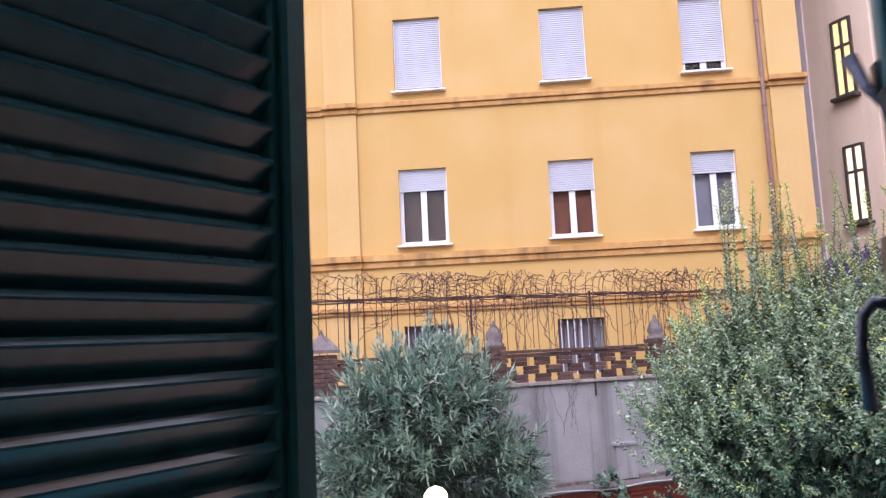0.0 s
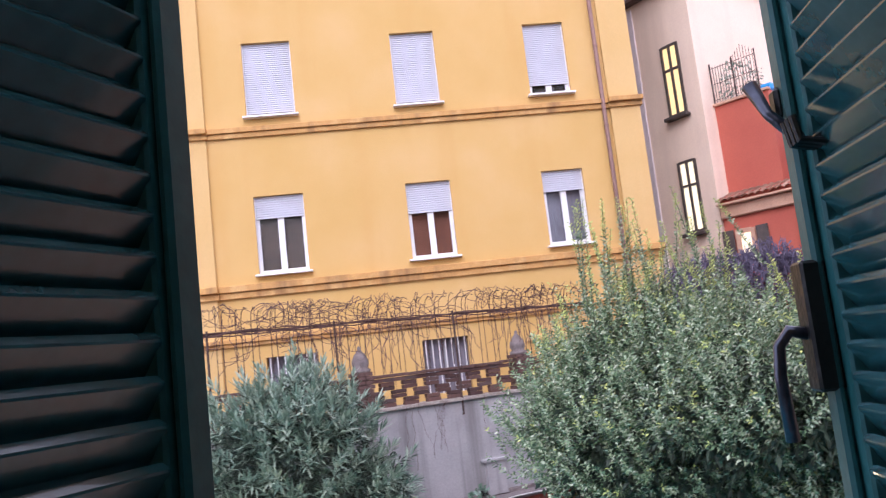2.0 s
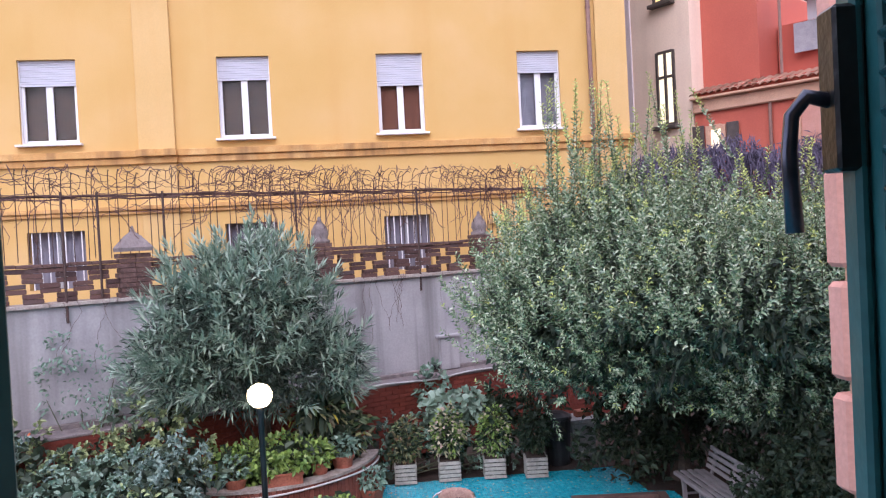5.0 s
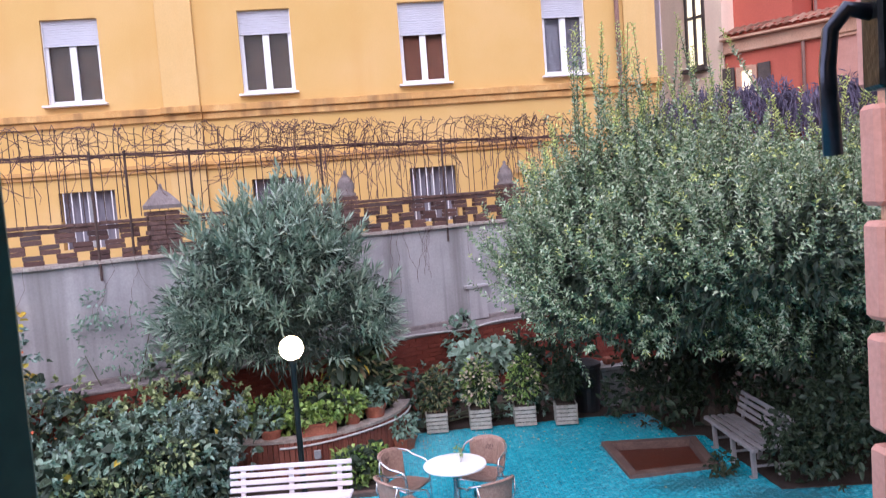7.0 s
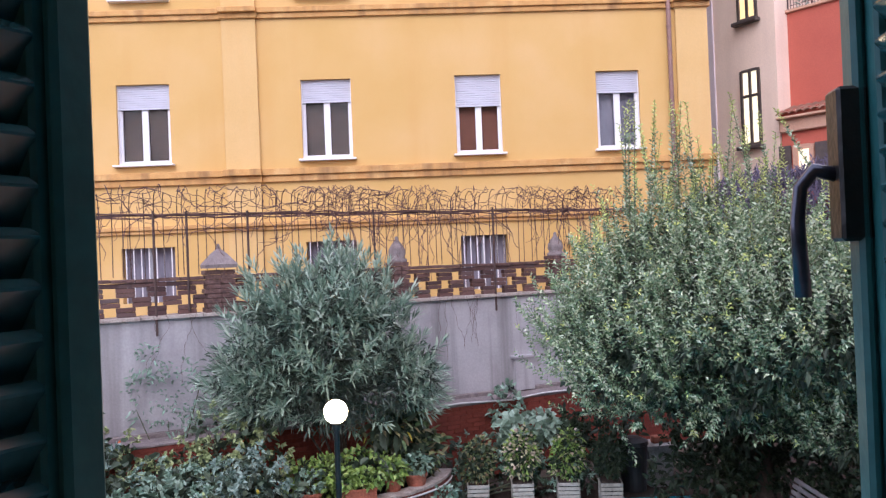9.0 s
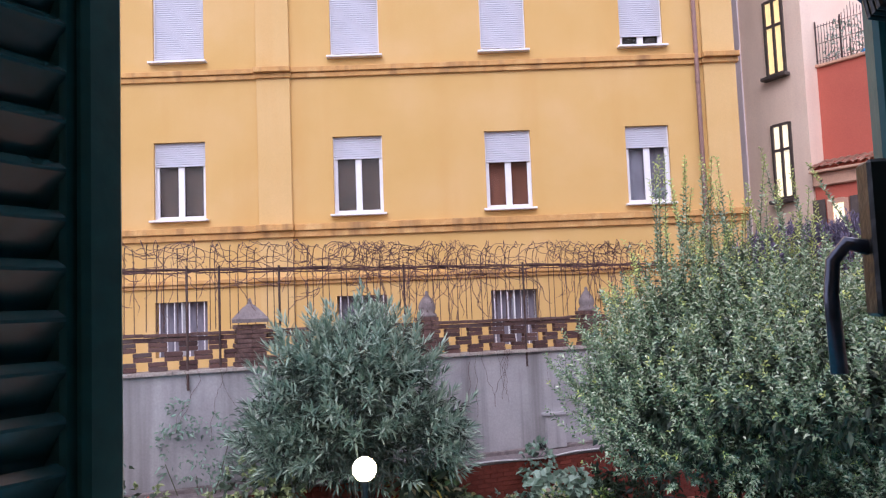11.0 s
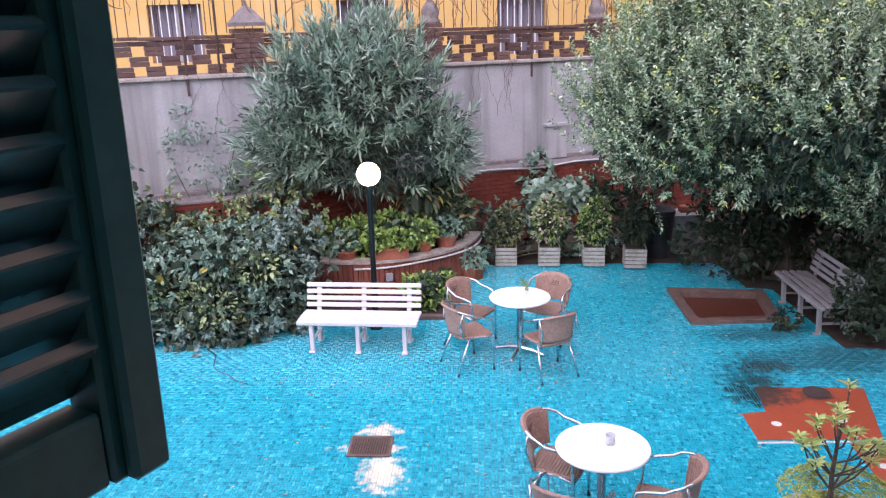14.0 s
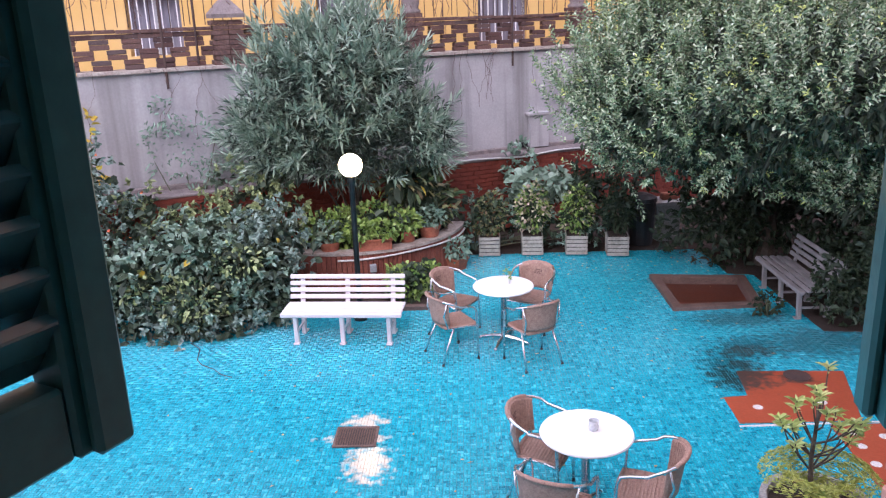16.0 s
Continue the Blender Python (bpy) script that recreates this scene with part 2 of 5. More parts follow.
M_GROUND = material("bare_earth", [(0.05, 0.035, 0.025), (0.09, 0.065, 0.045)], 0.95, scale=2, fine=30, contrast=0.3, bump=0.6)
M_STREET = material("asphalt", [(0.045, 0.045, 0.048), (0.06, 0.06, 0.062)], 0.9, scale=2, fine=60)
M_GLOBE = emitter("lit_globe", (1.0, 0.74, 0.40), 9.0)
M_BULB = emitter("room_lamp_shade", (1.0, 0.66, 0.30), 3.0)
M_ROOM = material("pale_room_paint", [(0.52, 0.52, 0.52), (0.58, 0.58, 0.58)], 0.85, scale=2)
M_BLUE = material("blue_tarpaulin", [(0.02, 0.25, 0.62), (0.03, 0.30, 0.70)], 0.5)
M_GALV = material("grey_painted_metal", [(0.28, 0.28, 0.30), (0.36, 0.36, 0.38)], 0.5)
M_PIPE = material("brown_drainpipe", [(0.20, 0.11, 0.09), (0.25, 0.14, 0.11)], 0.6)
M_HOSE = material("white_hose", [(0.55, 0.53, 0.52), (0.62, 0.60, 0.58)], 0.5)
M_STONEPOT = material("grey_concrete_pot", [(0.30, 0.29, 0.28), (0.40, 0.39, 0.37)], 0.85, scale=9, fine=60)
M_CLEAR = material("frosted_glass", [(0.50, 0.52, 0.55), (0.58, 0.60, 0.62)], 0.15, scale=20)
M_DARKPLASTIC = material("black_bin_plastic", [(0.015, 0.015, 0.018), (0.03, 0.03, 0.033)], 0.5)


def leaf_mat(name, colours, rough=0.42, spec=0.5):
    return material(name, colours, rough, island=True, fine=30, contrast=0.12, bump=0, spec=spec)


L_OLEANDER = leaf_mat("oleander_leaves", [(0.095, 0.158, 0.112), (0.180, 0.268, 0.198), (0.285, 0.375, 0.285), (0.410, 0.490, 0.388)], 0.34, 0.7)
L_TREE = leaf_mat("evergreen_leaves", [(0.075, 0.135, 0.070), (0.165, 0.258, 0.135), (0.290, 0.395, 0.218), (0.530, 0.600, 0.410)], 0.22, 1.0)
L_TIP = leaf_mat("young_shoot_leaves", [(0.330, 0.420, 0.120), (0.500, 0.590, 0.170), (0.640, 0.690, 0.220)])
# Darker copy for inner leaves; shade within the foliage is put into the colour.
L_CORE = leaf_mat("shade_dark_inner_leaves", [(0.026, 0.042, 0.026), (0.063, 0.095, 0.054)], 0.6)
# Oleander green darkened to paint in the shade inside its crown.
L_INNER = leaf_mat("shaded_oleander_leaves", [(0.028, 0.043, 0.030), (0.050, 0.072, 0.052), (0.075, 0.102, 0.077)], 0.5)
L_BROAD = leaf_mat("broad_shrub_leaves", [(0.115, 0.190, 0.130), (0.175, 0.272, 0.200), (0.250, 0.360, 0.285), (0.190, 0.285, 0.195)], 0.36, 0.75)
L_BLUE = leaf_mat("bluish_shrub_leaves", [(0.105, 0.168, 0.140), (0.185, 0.262, 0.226), (0.275, 0.360, 0.312)])
L_LIME = leaf_mat("lime_green_leaves", [(0.120, 0.215, 0.050), (0.205, 0.320, 0.070), (0.300, 0.410, 0.100), (0.120, 0.180, 0.060)])
L_MIXED = leaf_mat("mixed_bed_leaves", [(0.090, 0.150, 0.060), (0.195, 0.255, 0.090), (0.300, 0.255, 0.120), (0.150, 0.210, 0.120), (0.270, 0.135, 0.075)])
L_OLIVE = leaf_mat("olive_shrub_leaves", [(0.209, 0.275, 0.116), (0.308, 0.374, 0.165), (0.396, 0.440, 0.220), (0.154, 0.209, 0.094)])
L_PALE = leaf_mat("pale_fig_leaves", [(0.220, 0.308, 0.233), (0.299, 0.396, 0.308), (0.176, 0.255, 0.189)])
# Dark green leaves, darkened further to stand in for the tree's shade.
L_DARK = leaf_mat("shade_dark_green_leaves", [(0.016, 0.028, 0.017), (0.034, 0.052, 0.028), (0.058, 0.080, 0.042)], 0.65, 0.15)
L_CREAM = leaf_mat("cream_pink_blossom", [(0.450, 0.400, 0.280), (0.550, 0.420, 0.360), (0.380, 0.380, 0.200), (0.600, 0.520, 0.400)])
L_YELLOW = leaf_mat("yellow_leaves", [(0.500, 0.420, 0.050), (0.550, 0.350, 0.040)])
L_FLOWER = leaf_mat("orange_red_petals", [(0.600, 0.100, 0.040), (0.620, 0.200, 0.060)])
L_PURPLE = leaf_mat("purple_dry_creeper", [(0.069, 0.056, 0.094), (0.112, 0.094, 0.150), (0.163, 0.138, 0.200)], 0.8)
L_FALLEN = leaf_mat("fallen_leaves", [(0.520, 0.390, 0.130), (0.390, 0.208, 0.078), (0.585, 0.520, 0.325)], 0.6)
M_BARK = material("grey_brown_bark", [(0.06, 0.045, 0.035), (0.11, 0.085, 0.065)], 0.9, scale=9, fine=50, bump=0.6)
M_STEM = material("green_brown_stem", [(0.07, 0.08, 0.04), (0.11, 0.10, 0.06)], 0.8, scale=9)


# ---------------------------------------------------------------- mesh helpers
def bm_new():
    return bmesh.new()


def box(bm, c, s, m=None, bevel=0.0):
    """An upright block of size s about c, turned by m."""
    r = bmesh.ops.create_cube(bm, size=1.0)
    vs = r["verts"]
    bmesh.ops.scale(bm, vec=s, verts=vs)
    if bevel:
        es = list({e for v in vs for e in v.link_edges})
        out = bmesh.ops.bevel(bm, geom=es, offset=bevel, segments=1, affect="EDGES")
        vs = list({v for f in out["faces"] for v in f.verts} | {v for v in vs if v.is_valid})
    bmesh.ops.transform(bm, matrix=Matrix.Translation(c) @ (m or Matrix.Identity(4)), verts=vs)


def tube(bm, pts, r, seg=8, closed=False, caps=True):
    """A round bar through pts; r may be one radius or one for each point."""
    pts = [Vector(p) for p in pts]
    rs = r if isinstance(r, (list, tuple)) else [r] * len(pts)
    rings, n = [], len(pts)
    ref = None
    for i, p in enumerate(pts):
        a = pts[(i - 1) % n] if (closed or i) else p
        b = pts[(i + 1) % n] if (closed or i < n - 1) else p
        d = (b - a).normalized()
        if ref is None:
            ref = d.orthogonal().normalized()
        ref = (ref - d * ref.dot(d)).normalized()
        q = d.cross(ref)
        rings.append([bm.verts.new(p + (ref * math.cos(2 * math.pi * k / seg) + q * math.sin(2 * math.pi * k / seg)) * rs[i]) for k in range(seg)])
    for i in range(n if closed else n - 1):
        A, B = rings[i], rings[(i + 1) % n]
        for k in range(seg):
            bm.faces.new((A[k], A[(k + 1) % seg], B[(k + 1) % seg], B[k]))
    if caps and not closed:
        bm.faces.new(rings[0][::-1])
        bm.faces.new(rings[-1])


def lathe(bm, profile, seg=24, at=(0, 0, 0)):
    """A turned shape: profile of (radius, height)."""
    rings = []
    for r, z in profile:
        rings.append([bm.verts.new((at[0] + r * math.cos(2 * math.pi * k / seg), at[1] + r * math.sin(2 * math.pi * k / seg), at[2] + z)) for k in range(seg)])
    for A, B in zip(rings, rings[1:]):
        for k in range(seg):
            bm.faces.new((A[k], A[(k + 1) % seg], B[(k + 1) % seg], B[k]))
    bm.faces.new(rings[0][::-1])
    bm.faces.new(rings[-1])


def prism(bm, outline, z0, z1):
    """An upright block over a ground outline of (x, y)."""
    lo = [bm.verts.new((x, y, z0)) for x, y in outline]
    hi = [bm.verts.new((x, y, z1)) for x, y in outline]
    n = len(lo)
    bm.faces.new(lo[::-1])
    bm.faces.new(hi)
    for k in range(n):
        bm.faces.new((lo[k], lo[(k + 1) % n], hi[(k + 1) % n], hi[k]))


def mesh_of(name, bm, mat, smooth=False):
    bmesh.ops.recalc_face_normals(bm, faces=bm.faces[:])
    me = bpy.data.meshes.new(name)
    bm.to_mesh(me)
    bm.free()
    me.materials.append(mat)
    if smooth:
        me.polygons.foreach_set("use_smooth", [True] * len(me.polygons))
    return me


def part(name, bm, mat, parent=None, label="", smooth=False):
    ob = new(name, mesh_of(name, bm, mat, smooth))
    ob.parent = parent
    return tagged(ob, label)


def thing(name, label, category, m=None, group="", kind=""):
    ob = new(name)
    ob.empty_display_size = 0.1
    if m:
        ob.matrix_world = m
    return tagged(ob, label, category, group, kind)


def structure(name, bm, mat, label, category):
    return tagged(part(name, bm, mat), label, category, kind="structure")


def raw(name, verts, faces, mat, parent=None):
    me = bpy.data.meshes.new(name)
    me.from_pydata(verts, [], faces)
    me.materials.append(mat)
    ob = new(name, me)
    ob.parent = parent
    return ob


def unit(a):
    return a / np.maximum(np.linalg.norm(a, axis=1, keepdims=True), 1e-6)


def leaves(name, pos, axis, length, width, mat, parent=None, fold=0.25, droop=0.15, wide=False, lean=0.7):
    """One leaf blade at each place, along its axis; blades are folded at the midrib."""
    n = len(pos)
    length = length * np.random.uniform(0.7, 1.25, (n, 1))
    width = width * np.random.uniform(0.75, 1.2, (n, 1))
    axis = unit(axis)
    up = np.array([[0, 0, 1.0]]) + np.random.normal(0, lean, (n, 3))
    side = unit(np.cross(axis, up))
    nor = np.cross(side, axis)
    mid = pos + axis * length * 0.5
    tip = pos + axis * length - np.array([[0, 0, 1]]) * droop * length
    lift = nor * fold * width
    if wide:
        a1, a2 = pos + axis * length * 0.25, pos + axis * length * 0.7 - np.array([[0, 0, 1]]) * droop * length * 0.4
        vs = np.stack([pos, a1 + side * width * 0.48 + lift, a2 + side * width * 0.40 + lift, tip, a2 - side * width * 0.40 + lift, a1 - side * width * 0.48 + lift], 1)
        f = np.array([[0, 1, 2, 3], [0, 3, 4, 5]])
        k = 6
    else:
        vs = np.stack([pos, mid + side * width * 0.5 + lift, tip, mid - side * width * 0.5 + lift], 1)
        f = np.array([[0, 1, 2], [0, 2, 3]])
        k = 4
    faces = (f[None] + k * np.arange(n)[:, None, None]).reshape(-1, f.shape[1])
    return raw(name, vs.reshape(-1, 3).tolist(), faces.tolist(), mat, parent)


def in_blobs(blobs, n, shell=0.0):
    """n places inside a union of ellipsoids (centre, radii); shell: 0 fills, near 1 keeps to the skin. Also the outward way."""
    vol = np.array([b[1][0] * b[1][1] * b[1][2] for b in blobs]) ** 0.8
    which = np.random.choice(len(blobs), n, p=vol / vol.sum())
    d = unit(np.random.normal(0, 1, (n, 3)))
    r = np.random.uniform(shell ** 3, 1, (n, 1)) ** (1 / 3)
    r *= 1 + 0.10 * np.sin(d[:, :1] * 7 + which[:, None]) + 0.08 * np.sin(d[:, 2:] * 9 + d[:, 1:2] * 5)
    r *= 1 + np.random.normal(0, 0.07, (n, 1))
    c = np.array([b[0] for b in blobs])[which]
    s = np.array([b[1] for b in blobs])[which]
    return c + d * s * r, unit(d / s)


def shrub(name, blobs, count, length, width, mat, label, category="shrub", wide=True, stems=10, base=None, core=True, extra=()):
    """A leafy shrub: stems from its base, a skin of blades and a filling coloured dark as shade."""
    if count > 900:
        clumps = []
        for c, r in blobs:
            clumps.append((c, tuple(0.72 * v for v in r)))
            for q in unit(np.random.normal(0, 1, (15, 3)) + np.array([[0, -0.4, 0.4]])):
                k = random.uniform(0.16, 0.48)
                clumps.append((tuple(c[i] + q[i] * r[i] * 0.90 for i in range(3)), tuple(max(0.12, v * k) for v in r)))
        blobs = [(c, r) for c, r in clumps if c[2] > 0.05]
    base = base or (blobs[0][0][0], blobs[0][0][1], 0.0)
    root = thing(name, label, category, pose(*base))
    inv = -np.array(base)
    bm = bm_new()
    tips, _ = in_blobs(blobs, stems, 0.5)
    for p in tips + inv:
        q = Vector(p)
        tube(bm, [(q.x * 0.06, q.y * 0.06, 0.0), Vector((q.x * 0.4, q.y * 0.4, q.z * 0.55)), q], [0.02, 0.012, 0.005], 5)
    part("stem", bm, M_STEM, root)
    if count > 900:
        # leaves sit in sprigs that reach out of the mass by uneven lengths
        p, d = in_blobs(blobs, count // 10, 0.62)
        p = np.repeat(p + d * np.random.uniform(0, 0.10, (len(p), 1)), 10, 0)
        d = np.repeat(unit(d + np.array([[0, 0, 0.45]]) + np.random.normal(0, 0.25, d.shape)), 10, 0)
        side = unit(np.random.normal(0, 1, d.shape))
        f = np.random.uniform(0, 1, (len(p), 1))
        p, ax = p + d * f * length * 1.3, d * (0.25 + 0.5 * f) + side * 0.8
    else:
        p, d = in_blobs(blobs, count, 0.72)
        ax = d + np.random.normal(0, 0.6, d.shape)
    leaves("foliage", p + inv, ax, length, width, mat, root, wide=wide)
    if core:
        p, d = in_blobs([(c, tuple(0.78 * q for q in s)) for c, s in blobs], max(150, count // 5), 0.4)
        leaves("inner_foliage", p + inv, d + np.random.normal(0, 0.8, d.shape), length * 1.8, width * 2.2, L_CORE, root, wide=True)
    for nm, m, cnt, ln, wd in extra:
        p, d = in_blobs([(c, tuple(1.03 * q for q in s)) for c, s in blobs], cnt, 0.9)
        tagged(leaves(nm, p + inv, d + np.random.normal(0, 0.5, d.shape), ln, wd, m, root, wide=True), kind="stuff")
    return root


# ---------------------------------------------------------------- ground
bm = bm_new()
prism(bm, [(-400, -400), (400, -400), (400, 400), (-400, 400)], -0.4, -0.06)
structure("ground", bm, M_GROUND, "bare dark earth reaching to the horizon", "ground")
bm = bm_new()
prism(bm, [(-30, 15.2), (30, 27), (30, 60), (-30, 60), (-30, 4)], -0.05, 0.4)
bmesh.ops.translate(bm, vec=(0, 3.0, 0), verts=bm.verts[:])
structure("road", bm, M_STREET, "grey asphalt street behind the garden wall", "road")


# ---------------------------------------------------------------- own building: wall round the window, room behind
WALL_Y0, WALL_Y1 = -0.11, 0.14
OPEN_X0, OPEN_X1, SILL_Z, HEAD_Z = -0.17, 0.655, 3.52, 5.0
bm = bm_new()
for x0, x1, z0, z1 in ((-9, OPEN_X0, 0, 5.35), (OPEN_X1, 3.4, 0, 5.35), (OPEN_X0, OPEN_X1, 0, SILL_Z), (OPEN_X0, OPEN_X1, HEAD_Z, 5.35)):
    box(bm, ((x0 + x1) / 2, (WALL_Y0 + WALL_Y1) / 2, (z0 + z1) / 2), (x1 - x0, WALL_Y1 - WALL_Y0, z1 - z0))
structure("wall_south", bm, M_GREYWALL, "plain grey rendered wall round the open window", "wall")
for nm, c, s in (("wall_room_back", (0.3, -3.1, 3.8), (5, 0.2, 2.9)), ("wall_room_west", (-2.3, -1.6, 3.8), (0.2, 2.8, 2.9)), ("wall_room_east", (2.9, -1.6, 3.8), (0.2, 2.8, 2.9))):
    bm = bm_new()
    box(bm, c, s)
    structure(nm, bm, M_ROOM, "plain pale painted room wall", "wall")
bm = bm_new()
box(bm, (0.3, -1.56, 2.45), (5.0, 2.88, 0.2))
structure("floor", bm, M_KERB, "plain room floor behind the window", "floor")
bm = bm_new()
box(bm, (0.3, -1.56, 5.30), (5.4, 2.88, 0.1))
structure("ceiling", bm, M_ROOM, "plain pale room ceiling", "ceiling")
lamp = thing("ceiling_lamp", "warm lit globe lamp hanging in the room", "lamp", pose(-0.75, -1.9, 4.75))
bm = bm_new()
bmesh.ops.create_uvsphere(bm, u_segments=20, v_segments=12, radius=0.14)
part("globe", bm, M_BULB, lamp, smooth=True)
bm = bm_new()
tube(bm, [(0, 0, 0.14), (0, 0, 0.5)], 0.008)
part("cord", bm, M_BLACKMETAL, lamp)

# Unseen wall added to hold skylight off the paving by the tree.
bm = bm_new()
box(bm, (9.9, 7.6, 7.0), (0.4, 9.2, 14.0))
structure("wall_east", bm, M_STUCCO, "plain unseen stucco wall, added to shade the courtyard's right side", "wall")

# salmon quoins of the wing beside the window
wing = thing("wing_corner", "salmon pink stone quoins on the corner of a plain wing", "wall", kind="structure")
# Unseen wing height added, up to 14 m, to shade the paving.
bm = bm_new()
box(bm, (4.0, 1.70, 7.0), (3.2, 3.0, 14.0))
part("wall", bm, M_STUCCO, wing)
for i in range(14):
    bm = bm_new()
    wide = 0.16 if i % 2 else 0.22
    box(bm, (2.40 + wide, 3.20, 0.30 + i * 0.46), (wide * 2 + 0.1, 0.12, 0.40), bevel=0.02)
    part("quoin", bm, M_QUOIN, wing)


# ---------------------------------------------------------------- louvred shutters of the window
def shutter(name, label, hinge, edge, z0, z1, outside, st, tilt):
    """A louvred leaf from hinge to edge on plan; outside: +1 or -1, the side of its local y that faces out."""
    h, e = Vector((*hinge, 0)), Vector((*edge, 0))
    w, ang = (e - h).length, math.atan2(e.y - h.y, e.x - h.x)
    root = thing(name, label, "shutter", Matrix.Translation((h.x, h.y, z0)) @ Matrix.Rotation(ang, 4, "Z"))
    hgt, th = z1 - z0, 0.034
    for nm, c, s in (("hinge_stile", (st / 2, 0, hgt / 2), (st, th, hgt)), ("meeting_stile", (w - st / 2, 0, hgt / 2), (st, th, hgt)),
                     ("bottom_rail", (w / 2, 0, 0.026), (w - 2 * st, th - 0.004, 0.052)), ("top_rail", (w / 2, 0, hgt - 0.04), (w - 2 * st, th - 0.004, 0.08))):
        bm = bm_new()
        box(bm, c, s, bevel=0.003)
        part(nm, bm, M_SHUTTER, root)
    bm = bm_new()
    box(bm, (w - 0.012, -outside * (th / 2 + 0.006), hgt / 2), (0.030, 0.012, hgt - 0.002), bevel=0.004)
    part("astragal", bm, M_SHUTTER, root)
    bm = bm_new()
    box(bm, (w + 0.0035, 0, hgt / 2), (0.005, th - 0.004, hgt - 0.01), bevel=0.001)
    part("worn_edge", bm, M_SHUTTER_EDGE, root, "worn grey green edge")
    pitch, z = 0.0305, 0.078
    bm = bm_new()
    a, t = 0.0255, 0.0048
    prof = [(-a - 0.0006, t - 0.0012), (0.0008 - a, t), (a - 0.0008, t), (a + 0.0006, t - 0.0012), (a - 0.0005, 0.0012 - t), (a - 0.0022, -t), (0, -t - 0.0012), (0.0022 - a, -t), (0.0005 - a, 0.0012 - t)]
    ends = [[bm.verts.new((sx * (w / 2 - st + 0.002), y, z)) for y, z in prof] for sx in (-1, 1)]
    n = len(prof)
    for k in range(n):
        bm.faces.new((ends[0][k], ends[0][(k + 1) % n], ends[1][(k + 1) % n], ends[1][k]))
    bm.faces.new(ends[0][::-1])
    bm.faces.new(ends[1])
    me = mesh_of("slat", bm, M_SLAT)
    while z < hgt - 0.1:
        ob = new("slat", me)
        ob.parent = root
        ob.matrix_basis = Matrix.Translation((w / 2, 0, z)) @ Matrix.Rotation(-outside * radians(tilt), 4, "X")
        z += pitch
    return root, w, hgt


M_LATCH = material("dark_steel", [(0.05, 0.055, 0.075), (0.09, 0.095, 0.12)], 0.3, metal=0.8)
LEFT_EDGE, RIGHT_EDGE = (0.137, 0.671), (0.782, 0.836)
left, lw, lh = shutter("window_shutter", "dark green louvred wooden shutter leaf, swung open", (-0.150, 0.150), LEFT_EDGE, 3.715, 4.95, 1, 0.034, 53)
right, rw, rh = shutter("window_shutter", "dark green louvred wooden shutter leaf with a black espagnolette latch", (0.640, 0.145), RIGHT_EDGE, 3.615, 4.95, -1, 0.047, 54)
# local axes of the right leaf: x along the leaf to its free edge, +y faces the opening
bm = bm_new()
box(bm, (rw - 0.010, 0.030, 0.484), (0.034, 0.026, 0.135), bevel=0.003)
latch = part("latch_case", bm, M_BLACKMETAL, right, "black latch case")
bm = bm_new()
tube(bm, [(rw - 0.01, 0.040, 0.476), (rw - 0.006, 0.058, 0.481), (rw - 0.004, 0.070, 0.466), (rw - 0.006, 0.074, 0.436), (rw - 0.006, 0.072, 0.368)],
     [0.007, 0.007, 0.0065, 0.0065, 0.0075], 8)
part("lever_handle", bm, M_LATCH, latch, "dark steel lever", smooth=True)
bm = bm_new()
box(bm, (rw - 0.004, 0.026, 0.725), (0.022, 0.018, 0.035), bevel=0.004)
catch = part("catch_plate", bm, M_BLACKMETAL, right, "black catch")
bm = bm_new()
tube(bm, [(rw - 0.005, 0.056, 0.750), (rw - 0.015, 0.045, 0.713), (rw - 0.05, 0.03, 0.675)], [0.009, 0.006, 0.007], 10)
part("catch_lever", bm, M_LATCH, catch, "dark steel catch lever", smooth=True)
for k in range(3):
    bm = bm_new()
    tube(bm, [(rw - 0.045 - 0.012 * k, 0.012, 0.665), (rw - 0.045 - 0.012 * k, 0.036, 0.670), (rw - 0.045 - 0.012 * k, 0.040, 0.695)], 0.0045, 8)
    part("catch_spring", bm, M_BLACKMETAL, catch)
bm = bm_new()
tube(bm, [(lw - 0.014, 0.024, 0.02), (lw - 0.014, 0.024, 1.2)], 0.005, 8)
part("bolt_rod", bm, M_SHUTTER, left)


# ---------------------------------------------------------------- ochre building across the street
FY = 19.0
facade = thing("apartment_building", "ochre yellow plastered apartment building with white framed windows", "building")
ROW = ((-6.29, -5.06), (-2.00, -0.82), (1.65, 2.75), (5.05, 6.10))
holes = [(a, b, z0, z1) for a, b in ROW for z0, z1 in ((6.44, 8.32), (10.29, 12.17))]
holes += [(a, b, 3.2, 4.49) for a, b in ROW[:3]]
xs = sorted({-13.0, 7.80, *[v for h in holes for v in h[:2]]})
zs = sorted({0.0, 15.5, *[v for h in holes for v in h[2:]]})
bm = bm_new()
gv = {(i, j): bm.verts.new((x, FY, z)) for i, x in enumerate(xs) for j, z in enumerate(zs)}
for i in range(len(xs) - 1):
    for j in range(len(zs) - 1):
        xm, zm = (xs[i] + xs[i + 1]) / 2, (zs[j] + zs[j + 1]) / 2
        if not any(a < xm < b and c < zm < d for a, b, c, d in holes):
            bm.faces.new((gv[i, j], gv[i + 1, j], gv[i + 1, j + 1], gv[i, j + 1]))
out = bmesh.ops.extrude_face_region(bm, geom=bm.faces[:])
bmesh.ops.translate(bm, vec=(0, 0.4, 0), verts=[v for v in out["geom"] if isinstance(v, bmesh.types.BMVert)])
part("wall", bm, M_ORANGE, facade)
